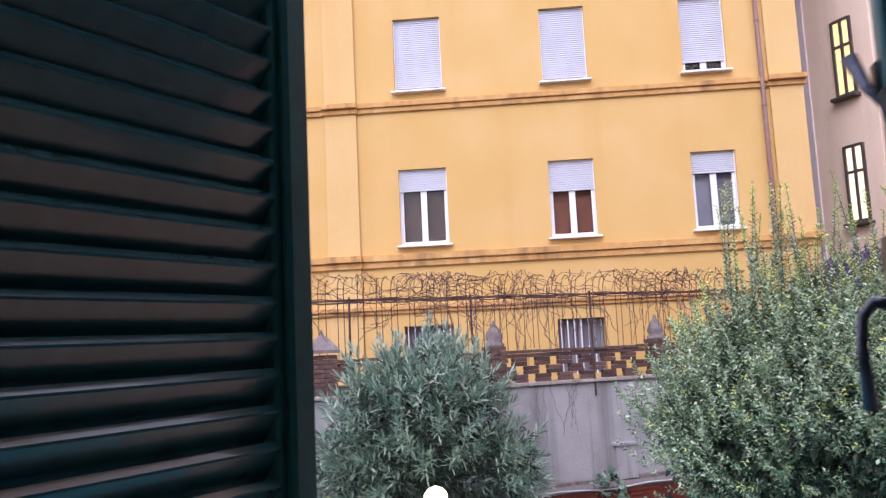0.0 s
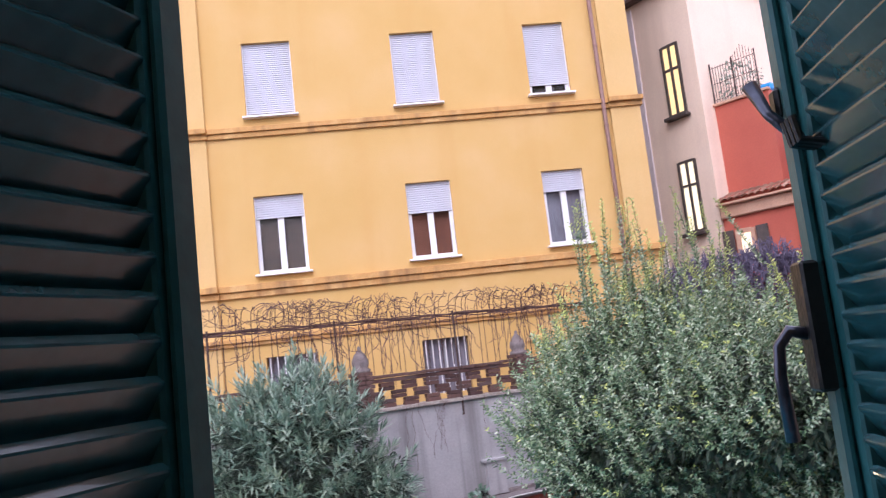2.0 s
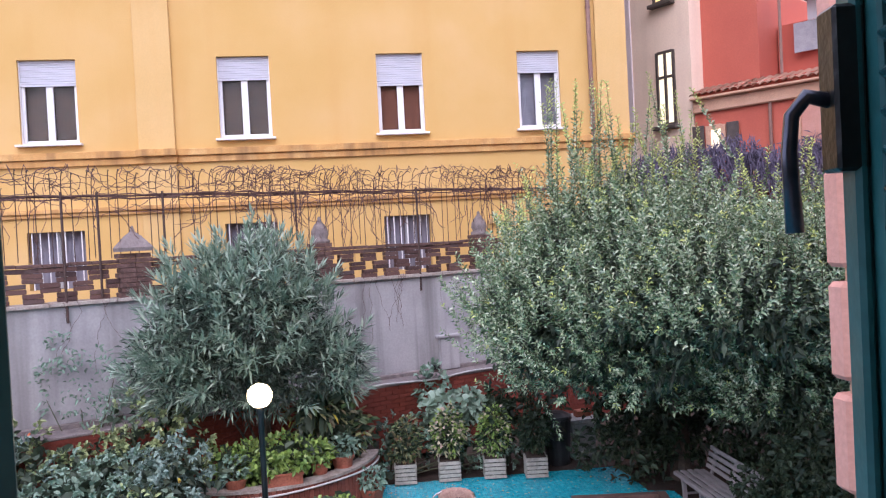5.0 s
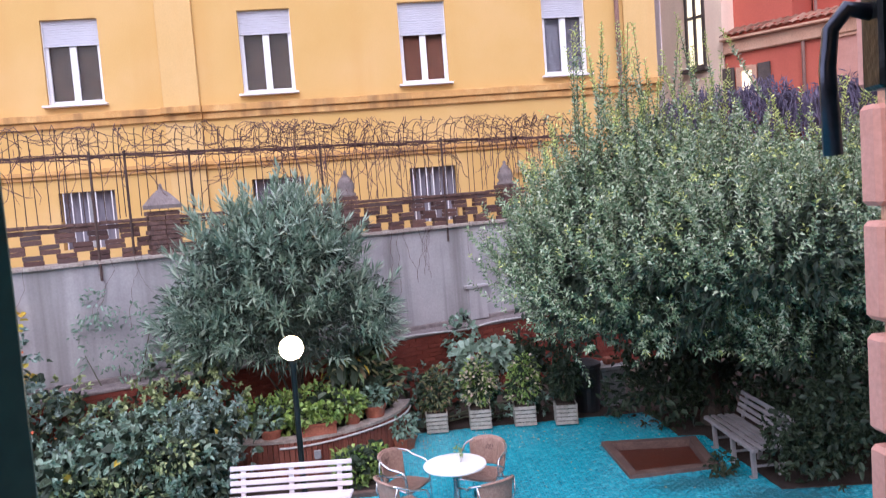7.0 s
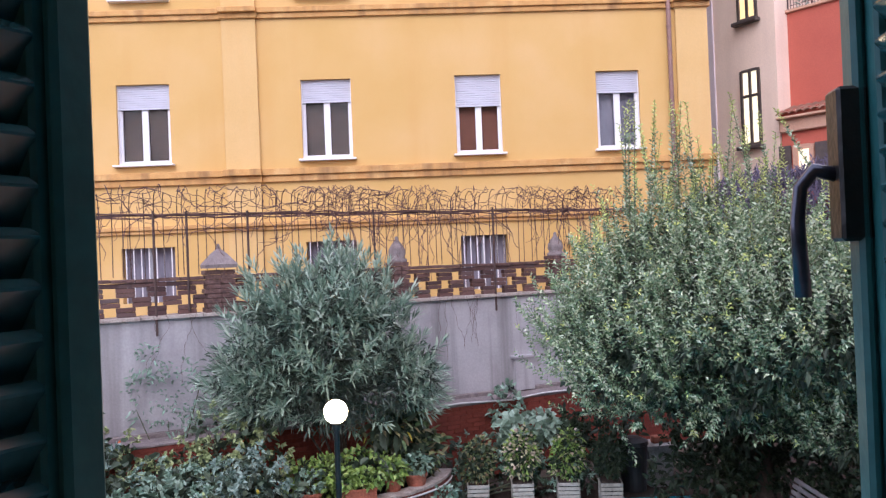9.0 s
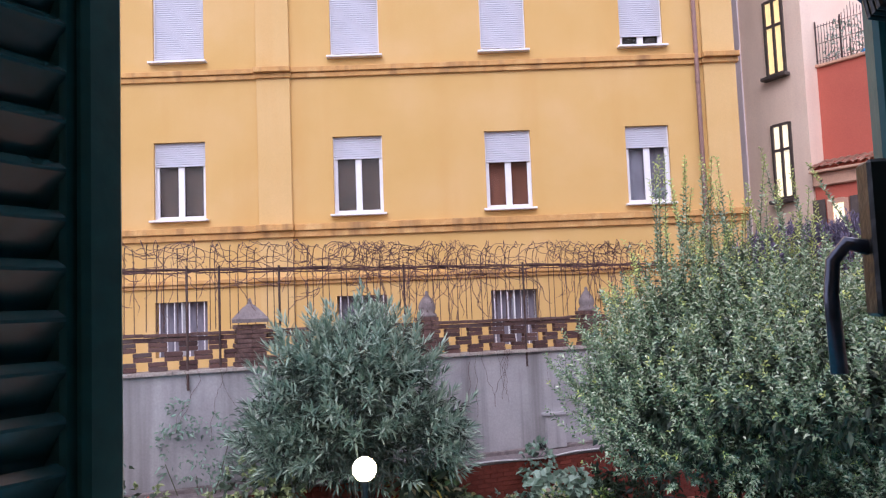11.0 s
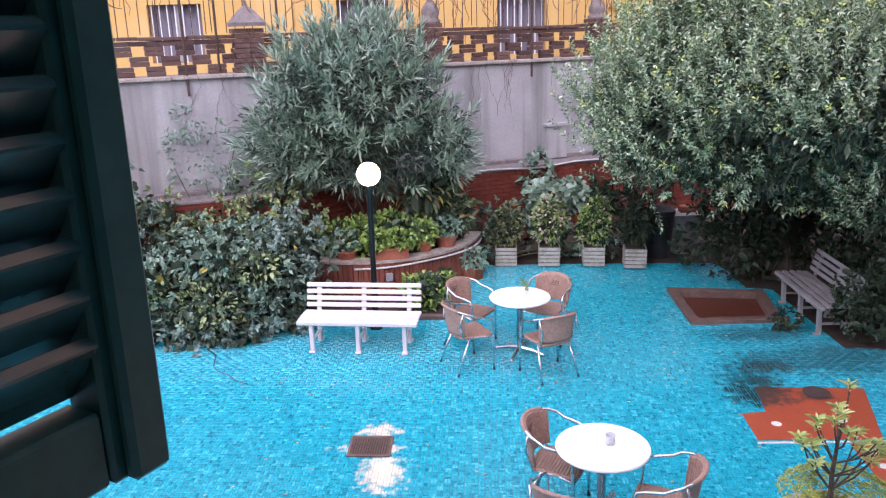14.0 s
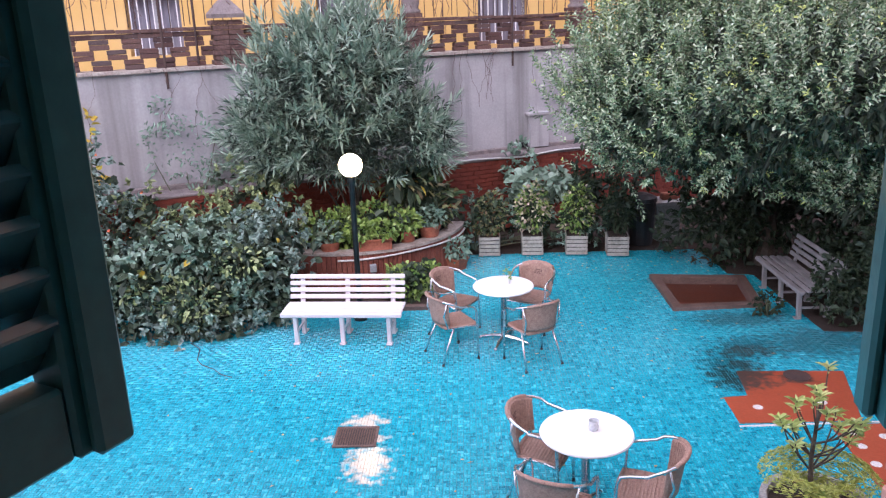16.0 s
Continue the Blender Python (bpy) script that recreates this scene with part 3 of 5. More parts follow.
bm = bm_new()
box(bm, (-2.6, FY + 5.4, 7.75), (20.8, 9.9, 15.5))
part("body", bm, M_CURTAIN, facade)
bm = bm_new()
box(bm, (-2.6, FY + 4.7, 15.65), (21.6, 10.6, 0.3))
part("roof", bm, M_TILE, facade)
for x0, x1 in ((-3.79, -2.99), (7.02, 7.803)):
    bm = bm_new()
    box(bm, ((x0 + x1) / 2, FY - 0.035, 7.7), (x1 - x0, 0.075, 15.4), bevel=0.008)
    part("pilaster", bm, M_PILASTER, facade)


def band(z0, z1, deep, mat):
    bm = bm_new()
    h = z1 - z0
    for x0, x1, d in ((-13, -3.83, deep), (-3.83, -2.95, deep + 0.07), (-2.95, 6.98, deep), (6.98, 7.86, deep + 0.07)):
        box(bm, ((x0 + x1) / 2, FY - d * 0.5, z0 + h * 0.25), (x1 - x0, d, h * 0.5 - 0.004), bevel=0.01)
        box(bm, ((x0 + x1) / 2, FY - d * 0.9, z0 + h * 0.75), (x1 - x0, d * 1.8, h * 0.5), bevel=0.012)
    part("string_course", bm, mat, facade)


band(9.78, 10.03, 0.07, M_CORNICE)
band(5.92, 6.23, 0.08, M_CORNICE)
band(4.80, 4.98, 0.07, M_CORNICE)
bm = bm_new()
tube(bm, [(6.85, FY - 0.10, 0.2), (6.85, FY - 0.10, 15.4)], 0.055, 10)
pipe = part("drainpipe", bm, M_PIPE, facade, "brown drainpipe", smooth=True)
for z in (5.2, 7.2, 9.3, 11.4, 13.4):
    bm = bm_new()
    lathe(bm, [(0.066, 0), (0.066, 0.05)], 10, (6.85, FY - 0.10, z))
    part("bracket", bm, M_PIPE, pipe)


def facade_window(x0, x1, z0, z1, drop, inside):
    """Two-light white window in a deep reveal, its roller shutter let down by the share drop."""
    w, h, xc = x1 - x0, z1 - z0, (x0 + x1) / 2
    bm = bm_new()
    box(bm, (xc, FY + 0.30, z0 + h / 2), (w + 0.04, 0.02, h + 0.04))
    win = part("window", bm, inside, facade)
    bm = bm_new()
    for cx, cw in ((x0 + 0.045, 0.09), (xc, 0.15), (x1 - 0.045, 0.09)):
        box(bm, (cx, FY + 0.17, z0 + h / 2), (cw, 0.06, h), bevel=0.006)
    for cz, ch in ((z0 + 0.05, 0.10), (z1 - 0.05, 0.10)):
        box(bm, (xc, FY + 0.168, cz), (w - 0.18, 0.05, ch), bevel=0.006)
    part("frame", bm, M_WHITE, win)
    for cx in (x0 + 0.045 + w / 4, x1 - 0.045 - w / 4):
        bm = bm_new()
        box(bm, (cx, FY + 0.18, z0 + h / 2), (w / 2 - 0.12, 0.008, h - 0.2))
        g = part("pane", bm, M_GLASS, win)
        g.visible_shadow = False
    bm = bm_new()
    box(bm, (xc, FY - 0.02, z0 - 0.03), (w + 0.16, 0.30, 0.05), bevel=0.008)
    part("sill", bm, M_WHITE, win, "white marble sill")
    bm = bm_new()
    n = max(2, int(h * drop / 0.052))
    step, prev = h * drop / n, None
    for k in range(n):
        for dz, dy in ((0.0, 0.112), (0.10, 0.100), (0.82, 0.096), (0.94, 0.112)):
            z = z1 - (k + dz) * step
            cur = (bm.verts.new((x0 + 0.02, FY + dy, z)), bm.verts.new((x1 - 0.02, FY + dy, z)))
            if prev:
                bm.faces.new((prev[0], prev[1], cur[1], cur[0]))
            prev = cur
    part("roller_shutter", bm, M_ROLLER, win, "pale grey roller shutter")
    for cx in (x0 + 0.012, x1 - 0.012):
        bm = bm_new()
        box(bm, (cx, FY + 0.105, z0 + h / 2), (0.022, 0.05, h))
        part("guide_rail", bm, M_WHITE, win)


for (a, b), dl, du, ins in zip(ROW, (0.31, 0.29, 0.40, 0.28), (0.97, 0.95, 0.95, 0.86), (M_CURTAIN, M_CURTAIN, M_CURTAIN_RED, M_CURTAIN_GREY)):
    facade_window(a, b, 6.44, 8.32, dl, ins)
    facade_window(a, b, 10.29, 12.17, du, M_CURTAIN)
for a, b in ROW[:3]:
    bm = bm_new()
    box(bm, ((a + b) / 2, FY + 0.3, 3.85), (b - a + 0.04, 0.02, 1.3))
    win = part("barred_window", bm, M_CURTAIN_GREY, facade, "street level window behind pale bars")
    bm = bm_new()
    box(bm, ((a + b) / 2, FY + 0.2, 3.85), (0.07, 0.04, 1.25))
    part("frame", bm, M_GALV, win)
    for k in range(7):
        bm = bm_new()
        x = a + (b - a) * (k + 0.5) / 7
        tube(bm, [(x, FY + 0.05, 3.2), (x, FY + 0.05, 4.49)], 0.014, 6)
        part("bar", bm, M_WHITE, win)
bm = bm_new()
box(bm, (4.9, FY - 0.06, 4.25), (1.5, 0.12, 0.12), bevel=0.01)
box(bm, (4.9, FY - 0.03, 3.7), (1.1, 0.06, 1.0))
part("street_door_head", bm, M_PILASTER, facade)


# ---------------------------------------------------------------- beige and red buildings at the side
def side_frame(p, q):
    """Local frame along a wall from p to q on plan: x along it, -y towards the garden."""
    d = Vector((q[0] - p[0], q[1] - p[1], 0))
    return Matrix.Translation((*p, 0)) @ Matrix.Rotation(math.atan2(d.y, d.x), 4, "Z"), d.length


CORNER = (10.05, 20.14)
m, ln = side_frame((7.3, 25.3), CORNER)
beige = thing("beige_building", "beige plastered house with two lit dark framed windows", "building", m)
bm = bm_new()
box(bm, (ln / 2 + 0.0, 3.0, 6.85), (ln, 6.0, 13.7))
part("wall", bm, M_PINK, beige)
bm = bm_new()
box(bm, (2.0, -0.02, 6.8), (3.8, 0.06, 13.6))
part("pale_strip", bm, M_PALE, beige, "paler plaster strip")
bm = bm_new()
box(bm, (ln / 2, 2.9, 13.78), (ln + 0.3, 6.4, 0.16), bevel=0.02)
part("roof", bm, M_KERB, beige)
for z0, z1, lit in ((10.03, 11.98, M_LIT), (6.70, 8.60, M_LIT_PALE)):
    x0, x1 = ln - 1.04, ln - 0.56
    bm = bm_new()
    box(bm, ((x0 + x1) / 2, -0.005, (z0 + z1) / 2), (x1 - x0, 0.03, z1 - z0))
    win = part("window", bm, lit, beige, "lit window")
    bm = bm_new()
    for cx in (x0 - 0.03, (x0 + x1) / 2, x1 + 0.03):
        box(bm, (cx, -0.04, (z0 + z1) / 2), (0.07, 0.06, z1 - z0 + 0.1))
    for cz in (z0 - 0.03, z0 + (z1 - z0) * 0.66, z1 + 0.03):
        box(bm, ((x0 + x1) / 2, -0.042, cz), (x1 - x0, 0.05, 0.07))
    part("frame", bm, M_DARKFRAME, win)
    bm = bm_new()
    box(bm, ((x0 + x1) / 2, -0.12, z0 - 0.12), (x1 - x0 + 0.3, 0.22, 0.1), bevel=0.015)
    part("sill", bm, M_DARKFRAME, win)
bm = bm_new()
box(bm, (ln - 3.2, -0.2, 9.0), (0.12, 0.25, 0.14), bevel=0.03)
part("wall_lantern", bm, M_DARKFRAME, beige)

m, rl = side_frame((10.08, 20.10), (13.95, 14.75))
redhouse = thing("red_house", "brick red plastered house with a tiled eave and roof terrace", "building", m)
bm = bm_new()
box(bm, (rl / 2, 2.5, 3.7), (rl, 5.0, 7.4))
part("wall", bm, M_REDWALL, redhouse)
bm = bm_new()
box(bm, (0.78, 2.75, 8.7), (1.55, 4.5, 2.6))
box(bm, (rl / 2 + 0.8, 3.3, 8.2), (rl - 1.6, 3.4, 1.6))
part("upper_wall", bm, M_REDWALL, redhouse)
bm = bm_new()
box(bm, (0.78, 0.5, 10.02), (1.62, 0.16, 0.08), bevel=0.015)
part("parapet_coping", bm, M_STUCCO, redhouse)
bm = bm_new()
box(bm, (rl / 2, -0.06, 6.98), (rl, 0.14, 0.34), bevel=0.03)
box(bm, (rl / 2, -0.14, 7.17), (rl, 0.30, 0.07), bevel=0.02)
part("eave_moulding", bm, M_STUCCO, redhouse)
bm = bm_new()
pts = [(-0.30, 7.24), (0.52, 7.52)]
for k in range(9):
    a = math.pi * k / 8
    for s, (y, z) in enumerate(pts):
        bm.verts.new((0.085 * math.cos(a), y, z + 0.06 * math.sin(a)))
bm.verts.ensure_lookup_table()
for k in range(8):
    bm.faces.new((bm.verts[2 * k], bm.verts[2 * k + 1], bm.verts[2 * k + 3], bm.verts[2 * k + 2]))
ext = bmesh.ops.solidify(bm, geom=bm.faces[:], thickness=0.018)
tile_me = mesh_of("roof_tile", bm, M_TILE)
for k in range(int(rl / 0.19)):
    ob = new("roof_tile", tile_me)
    ob.parent = redhouse
    ob.matrix_basis = Matrix.Translation((0.1 + k * 0.19, 0, 0))
bm = bm_new()
tube(bm, [(2.02, -0.06, 7.1), (2.02, -0.06, 3.0)], 0.045, 8)
tube(bm, [(2.14, 0.45, 9.9), (2.14, 0.45, 7.5)], 0.04, 8)
part("drainpipe", bm, M_PIPE, redhouse)
for x0, x1, z0, z1, mt in ((0.44, 0.74, 5.65, 6.35, M_LIT_PALE), (2.75, 3.45, 4.2, 6.75, M_QUOIN)):
    bm = bm_new()
    box(bm, ((x0 + x1) / 2, -0.01, (z0 + z1) / 2), (x1 - x0, 0.03, z1 - z0))
    win = part("window", bm, mt, redhouse)
    bm = bm_new()
    for cx in (x0 - 0.06, x1 + 0.06):
        box(bm, (cx, -0.05, (z0 + z1) / 2), (0.12, 0.08, z1 - z0 + 0.2))
    box(bm, ((x0 + x1) / 2, -0.05, z1 + 0.06), (x1 - x0, 0.08, 0.12))
    part("frame", bm, M_STUCCO, win)
for cx in (0.12, 1.06):
    bm = bm_new()
    box(bm, (cx, -0.09, 6.0), (0.32, 0.04, 0.95), bevel=0.006)
    part("shutter", bm, M_DARKFRAME, redhouse)
bm = bm_new()
box(bm, (2.75, 1.4, 8.55), (1.3, 0.05, 0.75))
part("balcony_panel", bm, M_GALV, redhouse, "grey balcony panel")
bm = bm_new()
box(bm, (2.65, 1.62, 9.0), (0.55, 0.04, 1.3))
part("balcony_door", bm, M_WHITE, redhouse, "white balcony door")
bm = bm_new()
box(bm, (3.1, 1.3, 9.55), (1.6, 1.0, 0.10), bevel=0.02)
part("balcony_canopy", bm, M_DARKFRAME, redhouse)
# terrace screen with plants and a blue sheet
screen = thing("terrace_screen", "thin wire mesh screen along the roof terrace", "fence", m @ Matrix.Translation((0, 0.5, 10.06)))
for k in range(17):
    x = 0.05 + k * 0.078
    bm = bm_new()
    tube(bm, [(x, 0, 0), (x, 0, 1.05 + 0.35 * max(0, 1 - abs(x - 1.0) / 0.4))], 0.008, 4)
    part("wire", bm, M_IRON, screen)
for z in (0.1, 0.55, 1.0):
    bm = bm_new()
    tube(bm, [(0, 0, z), (1.35, 0, z)], 0.008, 4)
    part("rail", bm, M_IRON, screen)
for x in (0.05, 0.70, 1.35):
    bm = bm_new()
    tube(bm, [(x, 0, 0), (x, 0, 1.15)], 0.02, 6)
    part("post", bm, M_IRON, screen)
bm = bm_new()
box(bm, (1.32, 0.45, 0.15), (0.5, 0.5, 0.22), bevel=0.05)
sheet = part("tarpaulin", bm, M_BLUE)
sheet.matrix_world = m @ Matrix.Translation((0, 0.5, 9.98))
tagged(sheet, "bright blue tarpaulin folded on the roof terrace", "tarpaulin")
tp = m @ Vector((0.7, 0.9, 10.55))
shrub("terrace_plant", [((tp.x, tp.y, tp.z), (0.55, 0.45, 0.6))], 420, 0.10, 0.04, L_BROAD, "dark green potted plant on the roof terrace", "plant",
      base=(tp.x, tp.y, 10.0), stems=6, core=False)

# dry purple creeper on the boundary
p, d = in_blobs([((9.0, 16.9, 5.05), (1.9, 0.5, 0.75)), ((11.2, 15.9, 5.0), (1.6, 0.6, 0.8)), ((7.6, 17.4, 4.95), (0.9, 0.4, 0.6))], 12000, 0.4)
ob = leaves("creeper", p, np.array([[0, -0.2, -1.0]]) + np.random.normal(0, 0.5, p.shape), 0.22, 0.035, L_PURPLE)
tagged(ob, "dry purplish creeper hanging over the boundary wall", "creeper", kind="stuff")
m2, l2 = side_frame((6.6, 17.6), (13.2, 15.6))
bm = bm_new()
box(bm, (l2 / 2, 0.25, 2.45), (l2, 0.25, 4.9))
ob = structure("wall_east", bm, M_REDBRICK, "red boundary wall under the creeper", "wall")
ob.matrix_world = m2


# ---------------------------------------------------------------- garden wall with pierced brick parapet and iron fence
WM = Matrix.Translation((0.33, 14.55, 0)) @ Matrix.Rotation(radians(23), 4, "Z")
S0, S1 = -8.5, 7.6
gwall = thing("wall_north", "grey rendered garden wall with streaks and a coping", "wall", WM, kind="structure")
bm = bm_new()
box(bm, ((S0 + S1) / 2, 0.2, 1.6), (S1 - S0, 0.4, 3.2))
part("wall_face", bm, M_GREYWALL, gwall)
bm = bm_new()
x = S0
while x < S1:
    w = random.uniform(0.8, 1.1)
    box(bm, (x + w / 2, 0.18, 3.235 + random.uniform(-0.006, 0.006)), (w - 0.008, 0.50, 0.06), bevel=0.008)
    x += w
part("coping", bm, M_COPING, gwall, "stained stone coping")
bm = bm_new()
box(bm, (2.36, -0.05, 1.70), (0.42, 0.10, 0.62), bevel=0.01)
box(bm, (2.36, -0.065, 2.03), (0.54, 0.14, 0.06), bevel=0.01)
part("meter_niche", bm, M_GREYWALL, gwall)
bm = bm_new()
box(bm, ((S0 + S1) / 2, -0.03, 1.40), (S1 - S0, 0.06, 0.10), bevel=0.02)
part("plinth_ledge", bm, M_CAPSTONE, gwall)
bm = bm_new()
box(bm, (2.02, -0.07, 1.47), (0.14, 0.12, 0.10), bevel=0.01)
part("junction_box", bm, M_BLACKMETAL, gwall)

parapet = thing("parapet", "pierced old brick parapet in a chequer pattern on the wall", "parapet", WM, kind="structure")
bm = bm_new()
box(bm, (0, 0, 0), (0.282, 0.12, 0.070), bevel=0.008)
bmesh.ops.triangulate(bm, faces=bm.faces[:])
brick_me = mesh_of("brick", bm, M_BRICK)


def lay(x, z, y=0.16, turn=0.0, parent=parapet):
    ob = new("brick", brick_me)
    ob.parent = parent
    ob.matrix_basis = pose(x + random.uniform(-0.006, 0.006), y + random.uniform(-0.008, 0.008), z, random.uniform(-2, 2), random.uniform(-1.6, 1.6), turn + random.uniform(-3, 3))


M_PIER = material("dark_old_brick", [(0.075, 0.042, 0.038), (0.12, 0.066, 0.055), (0.15, 0.09, 0.08)], 0.9, scale=14, fine=50, contrast=0.3, bump=0.5)
PIERS = (-3.28, -0.10, 3.34)
P_S0, P_S1, CELL = -6.7, 4.1, 0.232
n = int((P_S1 - P_S0) / CELL)
for k in range(n):
    x = P_S0 + (k + 0.5) * CELL
    if any(abs(x - q) < 0.24 for q in PIERS):
        continue
    for row in range(3):
        if (k + row) % 2 == 0:
            for j in range(2):
                lay(x, 3.265 + 0.038 + row * 0.152 + j * 0.076)
    lay(x, 3.265 + 0.456 + 0.038)
bm = bm_new()
for q0, q1 in zip((P_S0, *[q + 0.2 for q in PIERS]), (*[q - 0.2 for q in PIERS], P_S1)):
    x = q0
    while x < q1 - 0.05:
        w = min(random.uniform(0.3, 0.42), q1 - x)
        box(bm, (x + w / 2, 0.16, 3.83 + random.uniform(-0.008, 0.008)), (w - 0.008, 0.17, 0.055), bevel=0.008)
        x += w
part("capping", bm, M_PIER, parapet, "dark weathered brick capping")
for q in PIERS:
    big = q == PIERS[0]
    hw = 0.25 if big else 0.165
    bm = bm_new()
    for k in range(9):
        for sx in (-1, 1):
            o = 0.02 * (1 if k % 2 else -1)
            box(bm, (q + sx * hw / 2 + o * 0.5, 0.16, 3.30 + 0.0765 * k), (hw - 0.006 + o * sx * 0.4, 0.36 + 0.01 * random.random(), 0.07), bevel=0.005)
    part("pier", bm, M_PIER, parapet, "old brick pier")
    bm = bm_new()
    if big:
        lathe(bm, [(0.36, 0), (0.37, 0.06), (0.30, 0.12), (0.16, 0.24), (0.05, 0.31), (0.02, 0.40)], 4, (q, 0.16, 3.98))
        bmesh.ops.rotate(bm, cent=(q, 0.16, 0), matrix=Matrix.Rotation(radians(45), 3, "Z"), verts=bm.verts[:])
    else:
        lathe(bm, [(0.17, 0), (0.18, 0.05), (0.13, 0.09), (0.16, 0.16), (0.15, 0.24), (0.10, 0.33), (0.05, 0.39), (0.03, 0.42), (0.035, 0.46), (0.0, 0.49)], 14, (q, 0.16, 3.94))
    part("finial", bm, M_CAPSTONE, parapet, "weathered stone finial", smooth=not big)

fence = thing("iron_fence", "rusty iron fence with bent tops overgrown by dry vines", "fence", WM)
x, k = -7.0, 0
bm = bm_new()
tube(bm, [(0, 0.16, 3.86), (0, 0.16, 5.02), (0, 0.10, 5.16), (0, -0.02, 5.23), (0, -0.14, 5.20)], 0.0075, 5)
bar_me = mesh_of("bar", bm, M_IRON)
while x < 5.4:
    ob = new("bar", bar_me)
    ob.parent = fence
    ob.matrix_basis = pose(x + random.uniform(-0.012, 0.012), 0, random.uniform(-0.04, 0.04), 0, random.uniform(-0.5, 0.5), random.uniform(-8, 8))
    x += 0.160
for z in (4.86,):
    bm = bm_new()
    tube(bm, [(-7.0, 0.15, z), (5.4, 0.15, z)], 0.014, 6)
    part("rail", bm, M_IRON, fence)
for s in (-4.30, -3.78, -2.80, -0.56, 1.81, 4.6):
    bm = bm_new()
    low = 2.95 if s in (-4.30, 1.81) else 3.3
    tube(bm, [(s, -0.05 if low < 3 else 0.08, low), (s, -0.05 if low < 3 else 0.08, 4.92)], 0.020, 8)
    part("post", bm, M_IRON, fence)

bm = bm_new()
for j in range(4):
    pts = [(-7.0 + 0.31 * i, 0.13 + 0.04 * math.sin(i * 1.3 + j), 4.85 + 0.035 * math.sin(i * 0.9 + j * 2) + random.uniform(-0.02, 0.02)) for i in range(41)]
    tube(bm, pts, 0.011, 5)
for j in range(250):
    x = random.uniform(-6.9, 5.3) if j % 3 else random.choice((-1.6, -0.8, 1.0, 3.0, 3.8)) + random.gauss(0, 0.4)
    z = random.uniform(4.75, 5.25)
    h = random.uniform(0, 6.3)
    pts = []
    for i in range(random.randint(10, 20)):
        pts.append((x, 0.06 + 0.05 * math.sin(i * 0.7 + j), z))
        h += random.gauss(0, 0.38)
        x += 0.075 * math.cos(h)
        z = max(3.9, z + 0.06 * math.sin(h))
        if z > 5.30:
            h = -abs(h % 3.14)
    tube(bm, pts, [0.0062] * (len(pts) - 1) + [0.003], 4)
for j in range(46):
    x = random.gauss(random.choice((-0.9, 0.2, 1.2, 2.9, 3.6, -5.0)), 0.45)
    z, pts = 5.0, []
    for i in range(random.randint(5, 10)):
        pts.append((x, 0.05 + random.uniform(-0.04, 0.04), z))
        x += random.gauss(0, 0.05)
        z -= random.uniform(0.10, 0.22)
    tube(bm, pts, [0.006] * (len(pts) - 1) + [0.003], 4)
for j in range(16):
    x = random.choice((-5.2, -4.2, 0.9, 1.3, 1.7, 2.4)) + random.gauss(0, 0.3)
    z, pts = 3.3, []
    lean = random.gauss(0, 0.03)
    for i in range(random.randint(9, 24)):
        pts.append((x, -0.02 if z < 3.18 else -0.10, z))
        lean = 0.55 * lean + random.gauss(0, 0.022)
        x += lean
        z -= random.uniform(0.04, 0.09)
    tube(bm, pts, 0.0028, 4)
ob = part("dry_vines", bm, M_VINE)
ob.matrix_world = WM
tagged(ob, "leafless brown vines tangled along the iron fence", "vines", kind="stuff")


# ---------------------------------------------------------------- raised bed: red brick retaining wall and curved planter
bed = thing("retaining_wall", "red painted brick retaining wall below the grey wall", "wall", WM, kind="structure")
bm = bm_new()
box(bm, ((S0 + S1) / 2, -0.28, 0.66), (S1 - S0, 0.44, 1.32))
part("core", bm, M_REDBRICK, bed)
for k in range(17):
    bm = bm_new()
    x = S0 + (0.13 if k % 2 else 0.0)
    while x < S1 - 0.26:
        if -6.5 < x < 6.5:
            box(bm, (x + 0.127, -0.505 + random.uniform(-0.003, 0.003), 0.045 + k * 0.0775), (0.248, 0.025, 0.068))
        x += 0.256
    part("brick_course", bm, M_REDBRICK, bed)
bm = bm_new()
box(bm, ((S0 + S1) / 2, -0.27, 1.345), (S1 - S0, 0.52, 0.05), bevel=0.012)
part("coping", bm, M_CAPSTONE, bed)
hose = bm_new()
tube(hose, [(0.2 + 0.25 * i, -0.55 + 0.015 * math.sin(i * 1.7), 1.36 + 0.025 * math.sin(i * 0.8) - (0.10 if i == 0 else 0)) for i in range(15)], 0.016, 8)
ob = part("garden_hose", hose, M_HOSE, smooth=True)
ob.matrix_world = WM
tagged(ob, "white hose laid along the retaining wall coping", "hose")

PC, PR = (-0.90, 13.30), 1.85
planter = thing("curved_planter", "curved raised bed walled in brown red upright bricks", "planter")
A0, A1 = radians(-128), radians(-8)
nb = 50
bm = bm_new()
box(bm, (0, 0, 0.27), (0.071, 0.12, 0.54), bevel=0.006)
soldier = mesh_of("brick", bm, M_PLANTER)
for k in range(nb):
    a = A0 + (A1 - A0) * (k + 0.5) / nb
    ob = new("brick", soldier)
    ob.parent = planter
    ob.matrix_basis = Matrix.Translation((PC[0] + (PR - 0.06) * math.cos(a), PC[1] + (PR - 0.06) * math.sin(a), 0)) @ Matrix.Rotation(a + math.pi / 2, 4, "Z")


